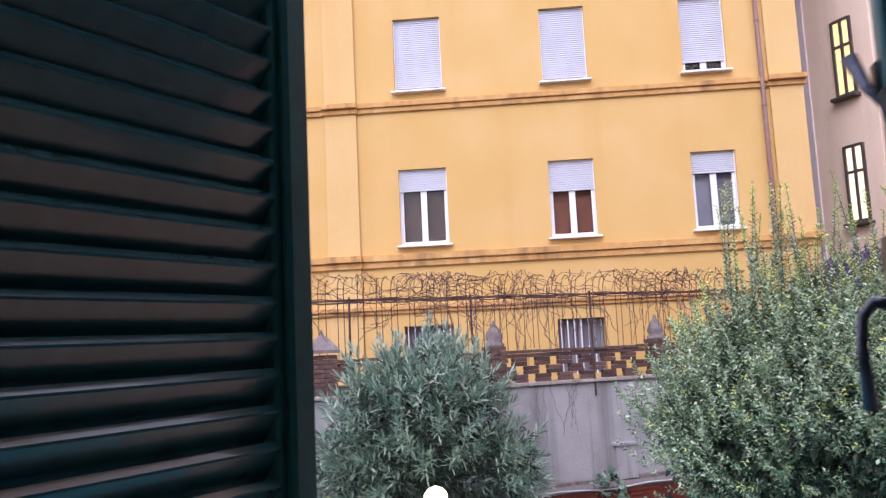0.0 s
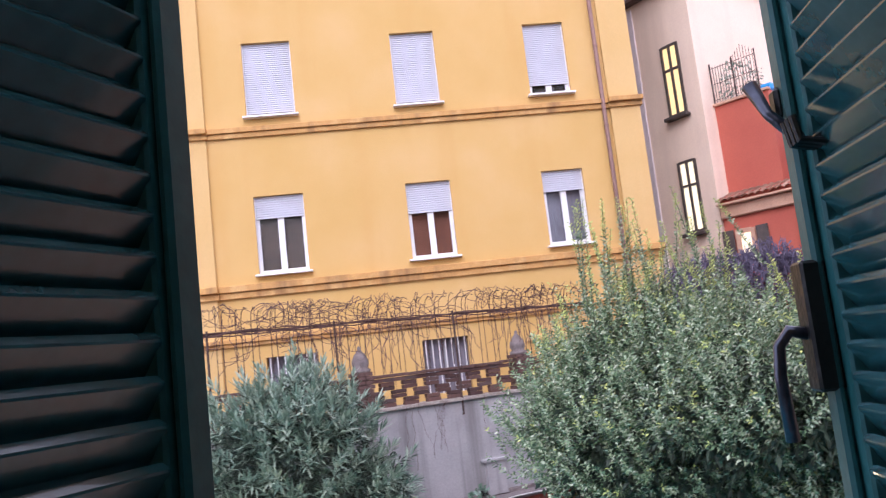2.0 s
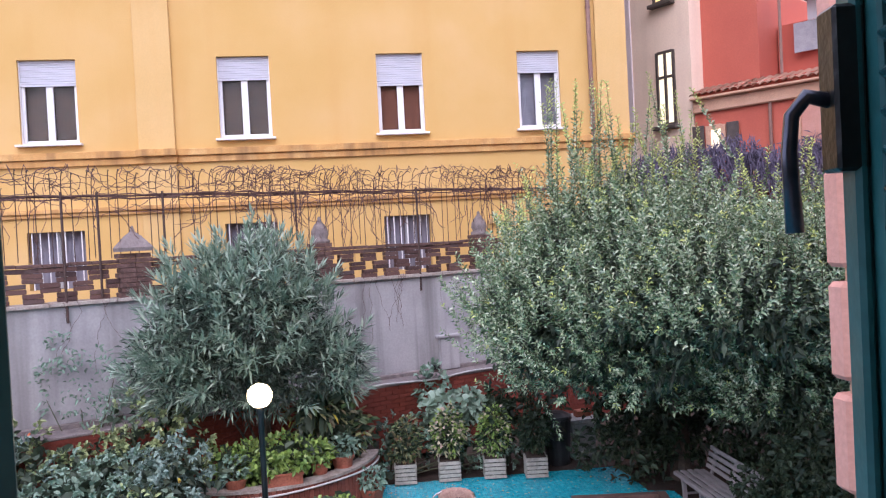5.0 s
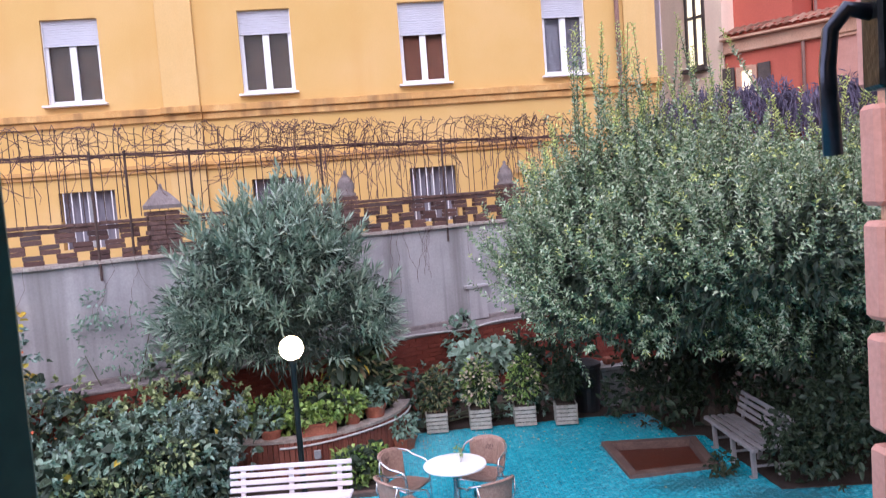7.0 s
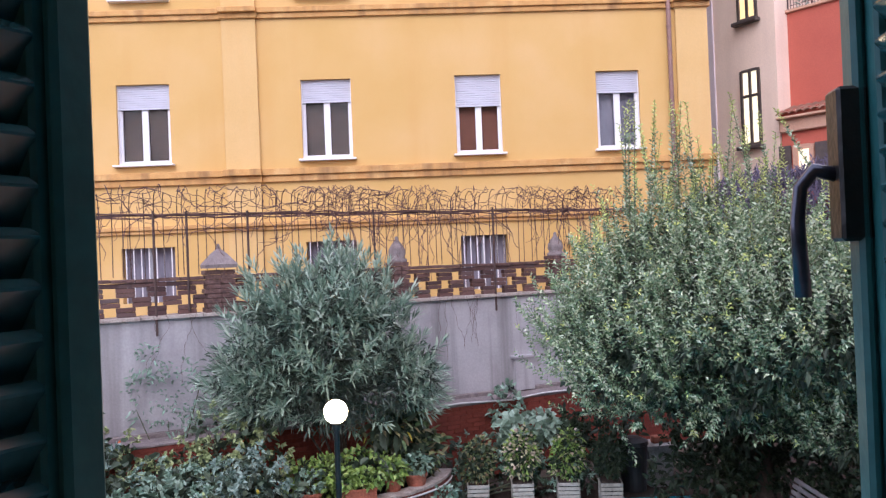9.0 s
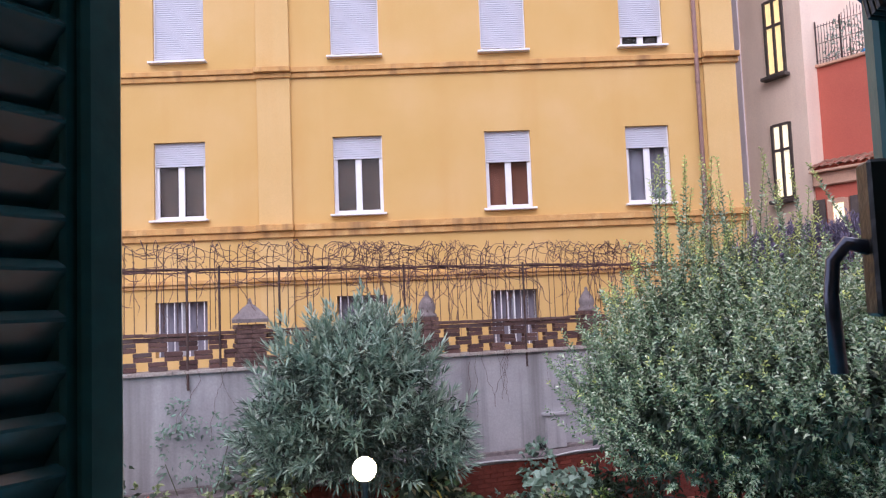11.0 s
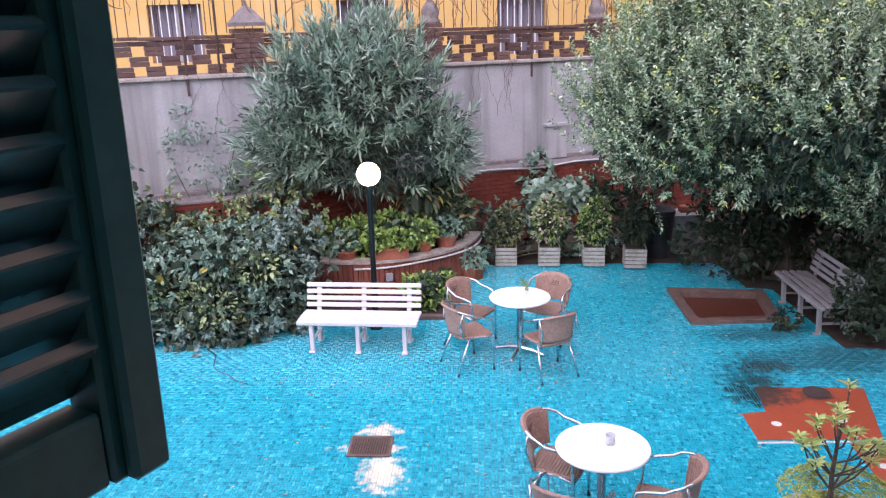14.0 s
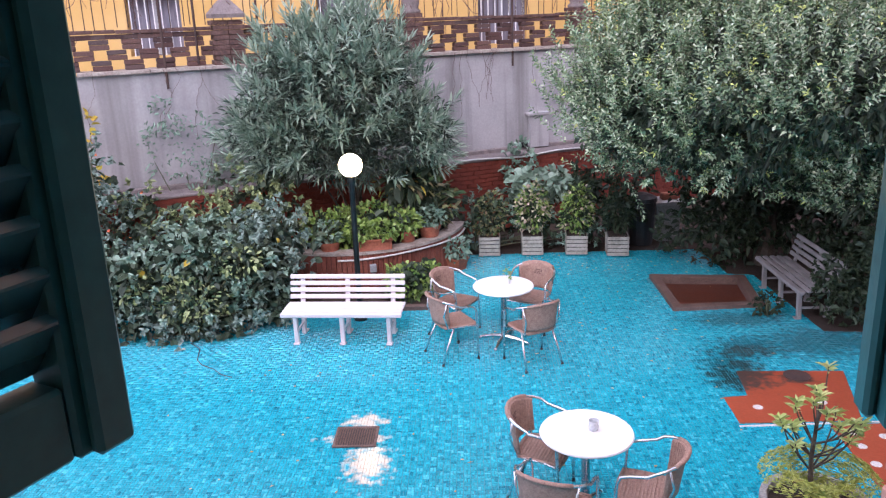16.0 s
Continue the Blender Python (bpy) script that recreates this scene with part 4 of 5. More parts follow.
def arc_block(r0, r1, z0, z1, steps=40):
    bm = bm_new()
    angs = [A0 + (A1 - A0) * k / steps for k in range(steps + 1)]
    rows = [[bm.verts.new((PC[0] + r * math.cos(a), PC[1] + r * math.sin(a), z)) for r, z in ((r0, z0), (r1, z0), (r1, z1), (r0, z1))] for a in angs]
    for A, B in zip(rows, rows[1:]):
        for k in range(4):
            bm.faces.new((A[k], A[(k + 1) % 4], B[(k + 1) % 4], B[k]))
    bm.faces.new(rows[0])
    bm.faces.new(rows[-1][::-1])
    return bm


part("rim", arc_block(PR - 0.22, PR + 0.015, 0.545, 0.585), M_COPING, planter, "grey stone rim")
bm = bm_new()
prism(bm, [(PC[0] + (PR - 0.13) * math.cos(A0 + (A1 - A0) * k / 24), PC[1] + (PR - 0.13) * math.sin(A0 + (A1 - A0) * k / 24)) for k in range(25)] + [(1.0, 13.9), (-2.2, 12.6)], 0.0, 0.50)
part("soil", bm, M_SOIL, planter)
bm = bm_new()
tube(bm, [(PC[0] + (PR + 0.018) * math.cos(a), PC[1] + (PR + 0.018) * math.sin(a), 0.49 + 0.015 * math.sin(5 * a)) for a in [A0 + 0.6 + (A1 - A0 - 0.62) * k / 24 for k in range(25)]], 0.016, 8)
ob = part("garden_hose", bm, M_HOSE, smooth=True)
tagged(ob, "white hose hung along the rim of the curved planter", "hose")
bm = bm_new()
box(bm, (0, 0, 0), (0.10, 0.06, 0.12), bevel=0.008)
ob = part("socket_box", bm, M_GALV)
ob.matrix_world = pose(-0.50, 11.44, 0.34, 0, 0, 12)
tagged(ob, "small grey electric socket box on the planter wall", "socket box")
# low edging between beds and paving
bm = bm_new()
for (xa, ya), (xb, yb) in (((-1.6, 10.62), (0.36, 10.52)), ((0.36, 10.52), (0.62, 12.35))):
    mm, le = side_frame((xa, ya), (xb, yb))
    n = max(1, int(le / 0.4))
    for k in range(n):
        c = mm @ Vector(((k + 0.5) * le / n, 0, 0.03))
        box(bm, c, (le / n - 0.01, 0.09, 0.09), mm.to_3x3().to_4x4(), bevel=0.01)
structure("bed_edging", bm, M_KERB, "low brown stone edging of the flower bed", "edging")
bm = bm_new()
prism(bm, [(-9, 10.4), (-1.6, 10.66), (0.34, 10.56), (0.6, 12.4), (0.9, 13.4), (-9, 13.4)], -0.05, 0.025)
prism(bm, [(5.2, 9.2), (9.5, 8.6), (9.5, 15.6), (4.9, 14.4), (4.85, 11.5), (5.2, 11.4)], -0.05, 0.02)
prism(bm, [(0.7, 13.02), (4.9, 12.8), (5.2, 15.3), (0.9, 13.6)], -0.05, 0.015)
structure("flower_bed", bm, M_SOIL, "dark earth of the planted beds", "flower bed")


# ---------------------------------------------------------------- street lamp
lampost = thing("garden_lamp", "lit white globe lamp on a slim black post", "lamp", pose(-0.62, 10.25, 0))
bm = bm_new()
lathe(bm, [(0.09, 0), (0.09, 0.03), (0.05, 0.06), (0.038, 0.10), (0.036, 1.88), (0.05, 1.90), (0.055, 1.95), (0.07, 1.99)], 14)
part("post", bm, M_BLACKMETAL, lampost, smooth=True)
bm = bm_new()
bmesh.ops.create_uvsphere(bm, u_segments=28, v_segments=18, radius=0.152)
bmesh.ops.translate(bm, vec=(0, 0, 2.12), verts=bm.verts[:])
part("globe", bm, M_GLOBE, lampost, "glowing white globe", smooth=True)


# ---------------------------------------------------------------- benches
def bench(label, m, mat):
    """Slatted plastic bench, 1.5 m long; its back stands at local +y."""
    root = thing("garden_bench", label, "bench", m, group="garden benches")
    for k, (y, z) in enumerate(((-0.24, 0.405), (-0.14, 0.42), (-0.04, 0.422), (0.06, 0.418), (0.15, 0.41))):
        bm = bm_new()
        box(bm, (0, y, z), (1.52, 0.074, 0.030 if k else 0.055), bevel=0.010)
        part("seat_slat", bm, mat, root)
    for k in range(4):
        bm = bm_new()
        box(bm, (0, 0.22 + 0.024 * k, 0.485 + 0.082 * k), (1.5, 0.026, 0.058), pose(0, 0, 0, -15), bevel=0.009)
        part("back_slat", bm, mat, root)
    for x in (-0.59, 0.0, 0.59):
        bm = bm_new()
        box(bm, (x, -0.19, 0.20), (0.055, 0.06, 0.40), pose(0, 0, 0, 3), bevel=0.008)
        box(bm, (x, -0.20, 0.012), (0.075, 0.09, 0.024), bevel=0.006)
        part("front_leg", bm, mat, root)
        bm = bm_new()
        box(bm, (x, 0.19, 0.19), (0.055, 0.06, 0.40), pose(0, 0, 0, -8), bevel=0.008)
        box(bm, (x, 0.225, 0.012), (0.075, 0.09, 0.024), bevel=0.006)
        part("rear_leg", bm, mat, root)
        bm = bm_new()
        box(bm, (x, 0.0, 0.385), (0.05, 0.44, 0.035), bevel=0.006)
        box(bm, (x, 0.0, 0.15), (0.035, 0.36, 0.03), bevel=0.006)
        box(bm, (x, 0.266, 0.56), (0.06, 0.03, 0.34), pose(0, 0, 0, -15), bevel=0.006)
        part("support", bm, mat, root)
    return root


bench("off-white slatted plastic bench on the blue paving", pose(-0.755, 9.62, 0.01, 0, 0, -6.5), M_BENCH)
bench("grimy white slatted bench half hidden under the tree, shade in its colour", pose(5.28, 10.22, 0.01, 0, 0, -92), M_BENCH_OLD_SHADED)


# ---------------------------------------------------------------- tables and chairs
def round_table(m, label):
    root = thing("round_table", label, "table", m, group="garden tables")
    bm = bm_new()
    lathe(bm, [(0.33, 0.712), (0.365, 0.716), (0.372, 0.728), (0.366, 0.740), (0.30, 0.742)], 48)
    part("tabletop", bm, M_TABLETOP, root, "white round top", smooth=False)
    bm = bm_new()
    lathe(bm, [(0.035, 0.05), (0.035, 0.66), (0.12, 0.70), (0.12, 0.712)], 16)
    part("column", bm, M_STEEL, root, smooth=True)
    for k in range(4):
        bm = bm_new()
        a = radians(45 + 90 * k)
        c, s = math.cos(a), math.sin(a)
        tube(bm, [(0.02 * c, 0.02 * s, 0.075), (0.16 * c, 0.16 * s, 0.06), (0.31 * c, 0.31 * s, 0.022)], [0.026, 0.022, 0.016], 8)
        lathe(bm, [(0.022, 0.0), (0.022, 0.02)], 10, (0.31 * c, 0.31 * s, 0))
        part("foot", bm, M_STEEL, root)
    return root


def chair_master(m):
    """Stacking bistro chair: bent aluminium tube, woven seat and back; it faces local -y."""
    root = thing("bistro_chair", "aluminium bistro chair with brown woven rattan seat and back", "chair", m, group="chairs round the tables")
    # seat: slightly dished woven pad
    bm = bm_new()
    nx, ny = 10, 10
    grid = {}
    for layer, dz in ((0, 0.0), (1, -0.028)):
        for i in range(nx + 1):
            for j in range(ny + 1):
                u, v = i / nx * 2 - 1, j / ny * 2 - 1
                w = 0.215 - 0.02 * v
                z = 0.445 - 0.022 * (1 - u * u) * (1 - v * v) - 0.02 * max(0, -v - 0.6) + dz
                grid[layer, i, j] = bm.verts.new((u * w * math.sqrt(1 - 0.18 * v * v), v * 0.215 * math.sqrt(1 - 0.18 * u * u), z))
    for i in range(nx):
        for j in range(ny):
            bm.faces.new([grid[0, i + a, j + b] for a, b in ((0, 0), (1, 0), (1, 1), (0, 1))])
            bm.faces.new([grid[1, i + a, j + b] for a, b in ((0, 1), (1, 1), (1, 0), (0, 0))])
    rim = [(i, 0) for i in range(nx)] + [(nx, j) for j in range(ny)] + [(i, ny) for i in range(nx, 0, -1)] + [(0, j) for j in range(ny, 0, -1)]
    for (a, b), (c, d) in zip(rim, rim[1:] + rim[:1]):
        bm.faces.new((grid[0, a, b], grid[1, a, b], grid[1, c, d], grid[0, c, d]))
    seat = part("seat", bm, M_RATTAN, root, "brown woven seat", smooth=True)
    bm = bm_new()
    for k in range(15):
        v = -0.9 + 1.8 * k / 14
        w = (0.205 - 0.02 * v) * math.sqrt(1 - 0.18 * v * v)
        tube(bm, [(-w, v * 0.212, 0.446), (-w * 0.5, v * 0.212, 0.4515 - 0.0165 * (1 - v * v)), (0, v * 0.212, 0.449 - 0.022 * (1 - v * v)),
                  (w * 0.5, v * 0.212, 0.4515 - 0.0165 * (1 - v * v)), (w, v * 0.212, 0.446)], 0.0055, 5)
    part("weave", bm, M_RATTAN, seat)
    # back: curved woven panel
    bm = bm_new()
    na, nz = 14, 9
    g = {}
    for layer, dr in ((0, 0.0), (1, 0.022)):
        for i in range(na + 1):
            for j in range(nz + 1):
                a = radians(-62 + 124 * i / na)
                t = j / nz
                taper = 1 - 0.12 * (1 - t)
                r = 0.25 + dr
                top = 0.80 - 0.05 * (a / radians(62)) ** 2
                g[layer, i, j] = bm.verts.new((r * math.sin(a * taper), 0.02 + r * math.cos(a * taper) * 0.86 + 0.05 * t, 0.47 + t * (top - 0.47)))
    for i in range(na):
        for j in range(nz):
            bm.faces.new([g[0, i + a, j + b] for a, b in ((0, 0), (1, 0), (1, 1), (0, 1))])
            bm.faces.new([g[1, i + a, j + b] for a, b in ((0, 1), (1, 1), (1, 0), (0, 0))])
    rim = [(i, 0) for i in range(na)] + [(na, j) for j in range(nz)] + [(i, nz) for i in range(na, 0, -1)] + [(0, j) for j in range(nz, 0, -1)]
    for (a, b), (c, d) in zip(rim, rim[1:] + rim[:1]):
        bm.faces.new((g[0, a, b], g[1, a, b], g[1, c, d], g[0, c, d]))
    back = part("backrest", bm, M_RATTAN, root, "brown woven back", smooth=True)
    bm = bm_new()
    for k in range(17):
        a = radians(-58 + 116 * k / 16)
        pts = []
        for j in range(4):
            t = j / 3
            top = 0.80 - 0.05 * (a / radians(62)) ** 2
            r, taper = 0.247, 1 - 0.12 * (1 - t)
            pts.append((r * math.sin(a * taper), 0.02 + r * math.cos(a * taper) * 0.86 + 0.05 * t, 0.475 + t * (top - 0.48)))
        tube(bm, pts, 0.006, 5)
    part("weave", bm, M_RATTAN, back)
    bm = bm_new()
    for k in range(9):
        row, col = k // 3, k % 3
        box(bm, ((col - 1) * 0.036 + 0.012 * (row - 1), 0.262 + 0.003 * row, 0.66 + row * 0.022), (0.022, 0.012, 0.012), pose(0, 0, 0, 0, 0, 0))
    part("woven_motif", bm, M_VINE, back)
    # arm loop: from the front leg up, round the back and down again
    arm = [(-0.262, -0.19, 0.0), (-0.262, -0.185, 0.30), (-0.262, -0.17, 0.60), (-0.262, -0.145, 0.655), (-0.265, -0.08, 0.675), (-0.277, 0.05, 0.70)]
    for k in range(11):
        a = radians(-80 + 160 * k / 10)
        arm.append((0.282 * math.sin(a), 0.05 + 0.282 * math.cos(a) * 0.86 + 0.02, 0.725 + 0.075 * math.cos(a)))
    arm += [(-x, y, z) for x, y, z in arm[:6]][::-1]
    bm = bm_new()
    tube(bm, arm, 0.0125, 8)
    loop = part("arm_loop", bm, M_STEEL, root, "bent aluminium tube", smooth=True)
    bm = bm_new()
    tube(bm, arm[8:15], 0.0175, 10)
    part("rattan_binding", bm, M_RATTAN, loop, "brown rattan binding", smooth=True)
    for sx in (-1, 1):
        bm = bm_new()
        tube(bm, [(sx * 0.20, 0.10, 0.425), (sx * 0.225, 0.19, 0.22), (sx * 0.245, 0.27, 0.0)], 0.0125, 8)
        part("rear_leg", bm, M_STEEL, root, smooth=True)
        bm = bm_new()
        tube(bm, [(sx * 0.258, -0.19, 0.415), (sx * 0.21, -0.05, 0.425), (sx * 0.20, 0.17, 0.425), (sx * 0.22, 0.23, 0.60), (sx * 0.245, 0.20, 0.755)], 0.010, 8)
        part("side_rail", bm, M_STEEL, root, smooth=True)
        for y in (-0.19, 0.27):
            bm = bm_new()
            lathe(bm, [(0.016, 0), (0.016, 0.02)], 10, (sx * (0.262 if y < 0 else 0.245), y, 0))
            part("rubber_foot", bm, M_DARKPLASTIC, root)
    bm = bm_new()
    tube(bm, [(-0.26, -0.187, 0.40), (0.26, -0.187, 0.40)], 0.010, 8)
    part("front_rail", bm, M_STEEL, root)
    return root


T1, T2 = (1.23, 9.30), (1.54, 5.76)
round_table(pose(*T1, 0.01, 0, 0, 20), "white round bistro table with four chairs")
round_table(pose(*T2, 0.01, 0, 0, 10), "white round bistro table with three chairs")
t3 = round_table(pose(-4.55, 9.1, 0.01, 0, 0, 35), "white round bistro table seen through the shutter")
chairs = [(0.66, 9.66, 55), (0.60, 8.98, 115), (1.50, 8.72, 205), (1.62, 9.72, -30), (1.25, 6.05, 66), (1.22, 5.27, 150), (1.92, 5.42, -112)]
first = None
for x, y, turn in chairs:
    if first is None:
        first = chair_master(pose(x, y, 0.01, 0, 0, turn))
    else:
        copy_thing(first, pose(x, y, 0.01, 0, 0, turn))

# small things on the tables
cup = thing("plant_cup", "small white pot with a green sprig on the table", "pot", pose(T1[0] + 0.05, T1[1] + 0.05, 0.753))
bm = bm_new()
lathe(bm, [(0.036, 0), (0.046, 0.075), (0.048, 0.08), (0.040, 0.078)], 16)
part("pot", bm, M_TABLETOP, cup)
p, d = in_blobs([((0, 0, 0.11), (0.04, 0.04, 0.05))], 40, 0.2)
leaves("sprig", p, d, 0.05, 0.02, L_LIME, cup)
tum = thing("glass_tumbler", "clear glass candle tumbler on the white table", "glass", pose(T2[0] + 0.06, T2[1] + 0.02, 0.753))
bm = bm_new()
lathe(bm, [(0.034, 0), (0.040, 0.03), (0.036, 0.05), (0.042, 0.082), (0.037, 0.082), (0.031, 0.05), (0.033, 0.02), (0.0, 0.012)], 18)
part("glass", bm, M_CLEAR, tum, smooth=True)
bm = bm_new()
lathe(bm, [(0.028, 0.014), (0.030, 0.035), (0.0, 0.037)], 14)
part("wax", bm, M_GALV, tum)


# ---------------------------------------------------------------- planters and pots
def slat_planter(x, y, turn, w=0.36, h=0.36):
    root = thing("square_planter", "grey weathered slatted wooden planter with a shrub", "planter", pose(x, y, 0.01, 0, 0, turn), group="planters along the bed")
    bm = bm_new()
    box(bm, (0, 0, h / 2), (w - 0.05, w - 0.05, h - 0.04))
    part("liner", bm, M_DARKPLASTIC, root)
    for k in range(5):
        z = 0.045 + k * (h - 0.03) / 5
        for ax in range(4):
            bm = bm_new()
            box(bm, (0, -w / 2 + 0.01, z), (w, 0.02, (h - 0.03) / 5 - 0.014), bevel=0.004)
            ob = part("slat", bm, M_PLASTER_POT, root)
            ob.matrix_basis = pose(0, 0, 0, 0, 0, 90 * ax)
    bm = bm_new()
    box(bm, (0, 0, h - 0.02), (w - 0.06, w - 0.06, 0.03))
    part("soil", bm, M_SOIL, root)


for (x, y, turn), (mat, extra, zz) in zip(((1.36, 13.0, -5), (2.07, 12.95, -5), (2.80, 12.88, -7), (3.45, 12.72, -8)),
                                          ((L_MIXED, (), 0.62), (L_LIME, (("blossom", L_CREAM, 260, 0.07, 0.05),), 0.72), (L_LIME, (("blossom", L_CREAM, 90, 0.06, 0.04),), 0.70), (L_DARK, (), 0.75))):
    slat_planter(x, y, turn)
    shrub("potted_shrub", [((x, y, zz), (0.27, 0.25, 0.32)), ((x + 0.05, y, zz + 0.2), (0.19, 0.18, 0.26))], 520, 0.075, 0.04, mat,
          "leafy shrub growing in the slatted planter", "shrub", base=(x, y, 0.34), stems=7, extra=extra)


def clay_pot(x, y, z, r, h, square=False):
    root = thing("clay_pot", "terracotta flower pot beside the bed", "pot", pose(x, y, z, 0, 0, random.uniform(0, 40)))
    bm = bm_new()
    seg = 4 if square else 20
    k = 1.35 if square else 1
    lathe(bm, [(r * 0.72 * k, 0), (r * 0.95 * k, h * 0.8), (r * 1.05 * k, h * 0.8), (r * 1.08 * k, h), (r * 0.95 * k, h), (r * 0.9 * k, h * 0.85)], seg)
    part("pot", bm, M_TERRACOTTA, root)
    bm = bm_new()
    lathe(bm, [(r * 0.88 * k, h * 0.84), (r * 0.5 * k, h * 0.88)], seg)
    part("soil", bm, M_SOIL, root)


for x, y, z, r, h, sq in ((0.78, 12.25, 0.012, 0.14, 0.20, True), (0.02, 12.0, 0.52, 0.13, 0.24, False),
                          (0.36, 12.25, 0.52, 0.17, 0.24, False), (-1.15, 11.68, 0.52, 0.16, 0.20, False)):
    clay_pot(x, y, z, r, h, sq)
    shrub("potted_plant", [((x, y, z + h + 0.14), (0.20, 0.18, 0.16))], 150, 0.085, 0.06, random.choice((L_LIME, L_MIXED, L_BROAD)), "green leafy plant in a terracotta pot", "plant",
          base=(x, y, z + h * 0.86), stems=5, core=False)

bm = bm_new()
tw, td, thh = 0.56, 0.19, 0.17
for c, sz in (((0, 0, 0.012), (tw - 0.04, td - 0.03, 0.024)), ((0, -td / 2, thh / 2), (tw, 0.018, thh)), ((0, td / 2, thh / 2), (tw, 0.018, thh)),
              ((-tw / 2 + 0.009, 0, thh / 2), (0.018, td - 0.018, thh - 0.002)), ((tw / 2 - 0.009, 0, thh / 2), (0.018, td - 0.018, thh - 0.002)),
              ((0, -td / 2 - 0.006, thh - 0.018), (tw + 0.02, 0.03, 0.036))):
    box(bm, c, sz, bevel=0.004)
trough = thing("flower_trough", "long terracotta trough on the rim of the curved planter", "trough", pose(-0.50, 11.62, 0.587, 0, 0, 9))
part("trough", bm, M_TERRACOTTA, trough)
bm = bm_new()
box(bm, (0, 0, thh - 0.05), (tw - 0.04, td - 0.02, 0.05))
part("soil", bm, M_SOIL, trough)
shrub("potted_plant", [((-0.66, 11.60, 0.88), (0.22, 0.16, 0.17)), ((-0.36, 11.65, 0.86), (0.20, 0.15, 0.15))], 260, 0.085, 0.062, L_LIME, "lime green bedding plant in a terracotta trough", "plant",
      base=(-0.5, 11.62, 0.72), stems=6, core=False)

# grey box and dark bin by the retaining wall
bm = bm_new()
lathe(bm, [(0.26, 0), (0.33, 0.62), (0.36, 0.64), (0.36, 0.70), (0.30, 0.70)], 4)
ob = part("stone_planter", bm, M_STONEPOT)
ob.matrix_world = pose(4.45, 13.5, 0.02, 0, 0, 52)
tagged(ob, "tall grey square planter by the retaining wall", "planter")
bm = bm_new()
box(bm, (0, 0, 0.06), (0.30, 0.14, 0.12), bevel=0.02)
ob = part("flower_box", bm, M_TERRACOTTA)
ob.matrix_world = pose(4.52, 13.5, 0.72, 0, 0, 8)
tagged(ob, "small red clay trough on the grey planter", "trough")
bm = bm_new()
lathe(bm, [(0.20, 0), (0.24, 0.75), (0.26, 0.76), (0.25, 0.82), (0.12, 0.88), (0.0, 0.89)], 20)
ob = part("rubbish_bin", bm, M_DARKPLASTIC)
ob.matrix_world = pose(3.98, 13.25, 0.02)
tagged(ob, "black lidded rubbish bin by the wall", "bin")

# stone pot with fern and a thin-stemmed shrub near the window
PX, PY = 3.08, 5.08
pot = thing("stone_pot", "round grey concrete pot with a fern", "pot", pose(PX, PY, 0.01))
bm = bm_new()
lathe(bm, [(0.22, 0), (0.30, 0.12), (0.36, 0.40), (0.39, 0.42), (0.39, 0.49), (0.34, 0.49), (0.33, 0.44)], 28)
part("pot", bm, M_STONEPOT, pot)
bm = bm_new()
lathe(bm, [(0.34, 0.44), (0.1, 0.47)], 28)
part("soil", bm, M_SOIL, pot)
fern = thing("fern", "feathery yellow green fern in the concrete pot", "fern", pose(PX, PY, 0.47))
n = 3200
a, t = np.random.uniform(0, 6.28, n), np.random.uniform(0.05, 1, n)
fr = np.floor(a / 6.28 * 46) / 46 * 6.28
rr, zz = 0.40 * t, 0.30 * np.sin(t * 2.3) + np.random.uniform(-0.02, 0.02, n)
pos = np.stack([rr * np.cos(fr), rr * np.sin(fr), zz], 1)
sd = np.where(np.random.rand(n) > 0.5, 1, -1)
ax = np.stack([0.5 * np.cos(fr) - sd * np.sin(fr), 0.5 * np.sin(fr) + sd * np.cos(fr), np.zeros(n)], 1)
leaves("frond", pos, ax, 0.05, 0.012, leaf_mat("fern_fronds", [(0.30, 0.36, 0.07), (0.44, 0.48, 0.11), (0.54, 0.55, 0.16)]), fern)
sh = thing("young_tree", "thin-stemmed young shrub with whorls of light green leaves", "tree", pose(PX - 0.06, PY - 0.02, 0.47))
bm = bm_new()
tips = []
stems = [((0, 0, 0), (-0.02, 0.02, 0.40), (0.02, 0.05, 0.80))]
tube(bm, stems[0], [0.020, 0.017, 0.009], 8)
for k in range(19):
    a, h0 = k * 2.4, 0.28 + 0.42 * (k % 4) / 4
    e = Vector((0.34 * math.cos(a) * random.uniform(0.5, 1), 0.30 * math.sin(a) * random.uniform(0.5, 1), h0 + random.uniform(0.18, 0.42)))
    tube(bm, [(-0.01, 0.03, h0), (e.x * 0.45, e.y * 0.45, h0 + (e.z - h0) * 0.34), (e.x * 0.82, e.y * 0.82, h0 + (e.z - h0) * 0.70), e], [0.008, 0.007, 0.006, 0.005], 5)
    tips.append(e)
tips.append(Vector((0.02, 0.05, 0.86)))
part("trunk", bm, M_BARK, sh)
pp, aa = [], []
for e in tips:
    for k in range(12):
        a = k * 2.4
        el = 0.15 + 0.05 * (k % 6)
        pp.append((e.x, e.y, e.z - 0.012 * (k % 4)))
        aa.append((math.cos(a), math.sin(a), el * 2))
leaves("foliage", np.array(pp), np.array(aa), 0.088, 0.026, leaf_mat("glossy_whorl_leaves", [(0.30, 0.39, 0.12), (0.45, 0.54, 0.18), (0.58, 0.60, 0.25)]), sh, wide=True)


# ---------------------------------------------------------------- trees and shrubs
ole_base = (-0.75, 12.75, 0.5)
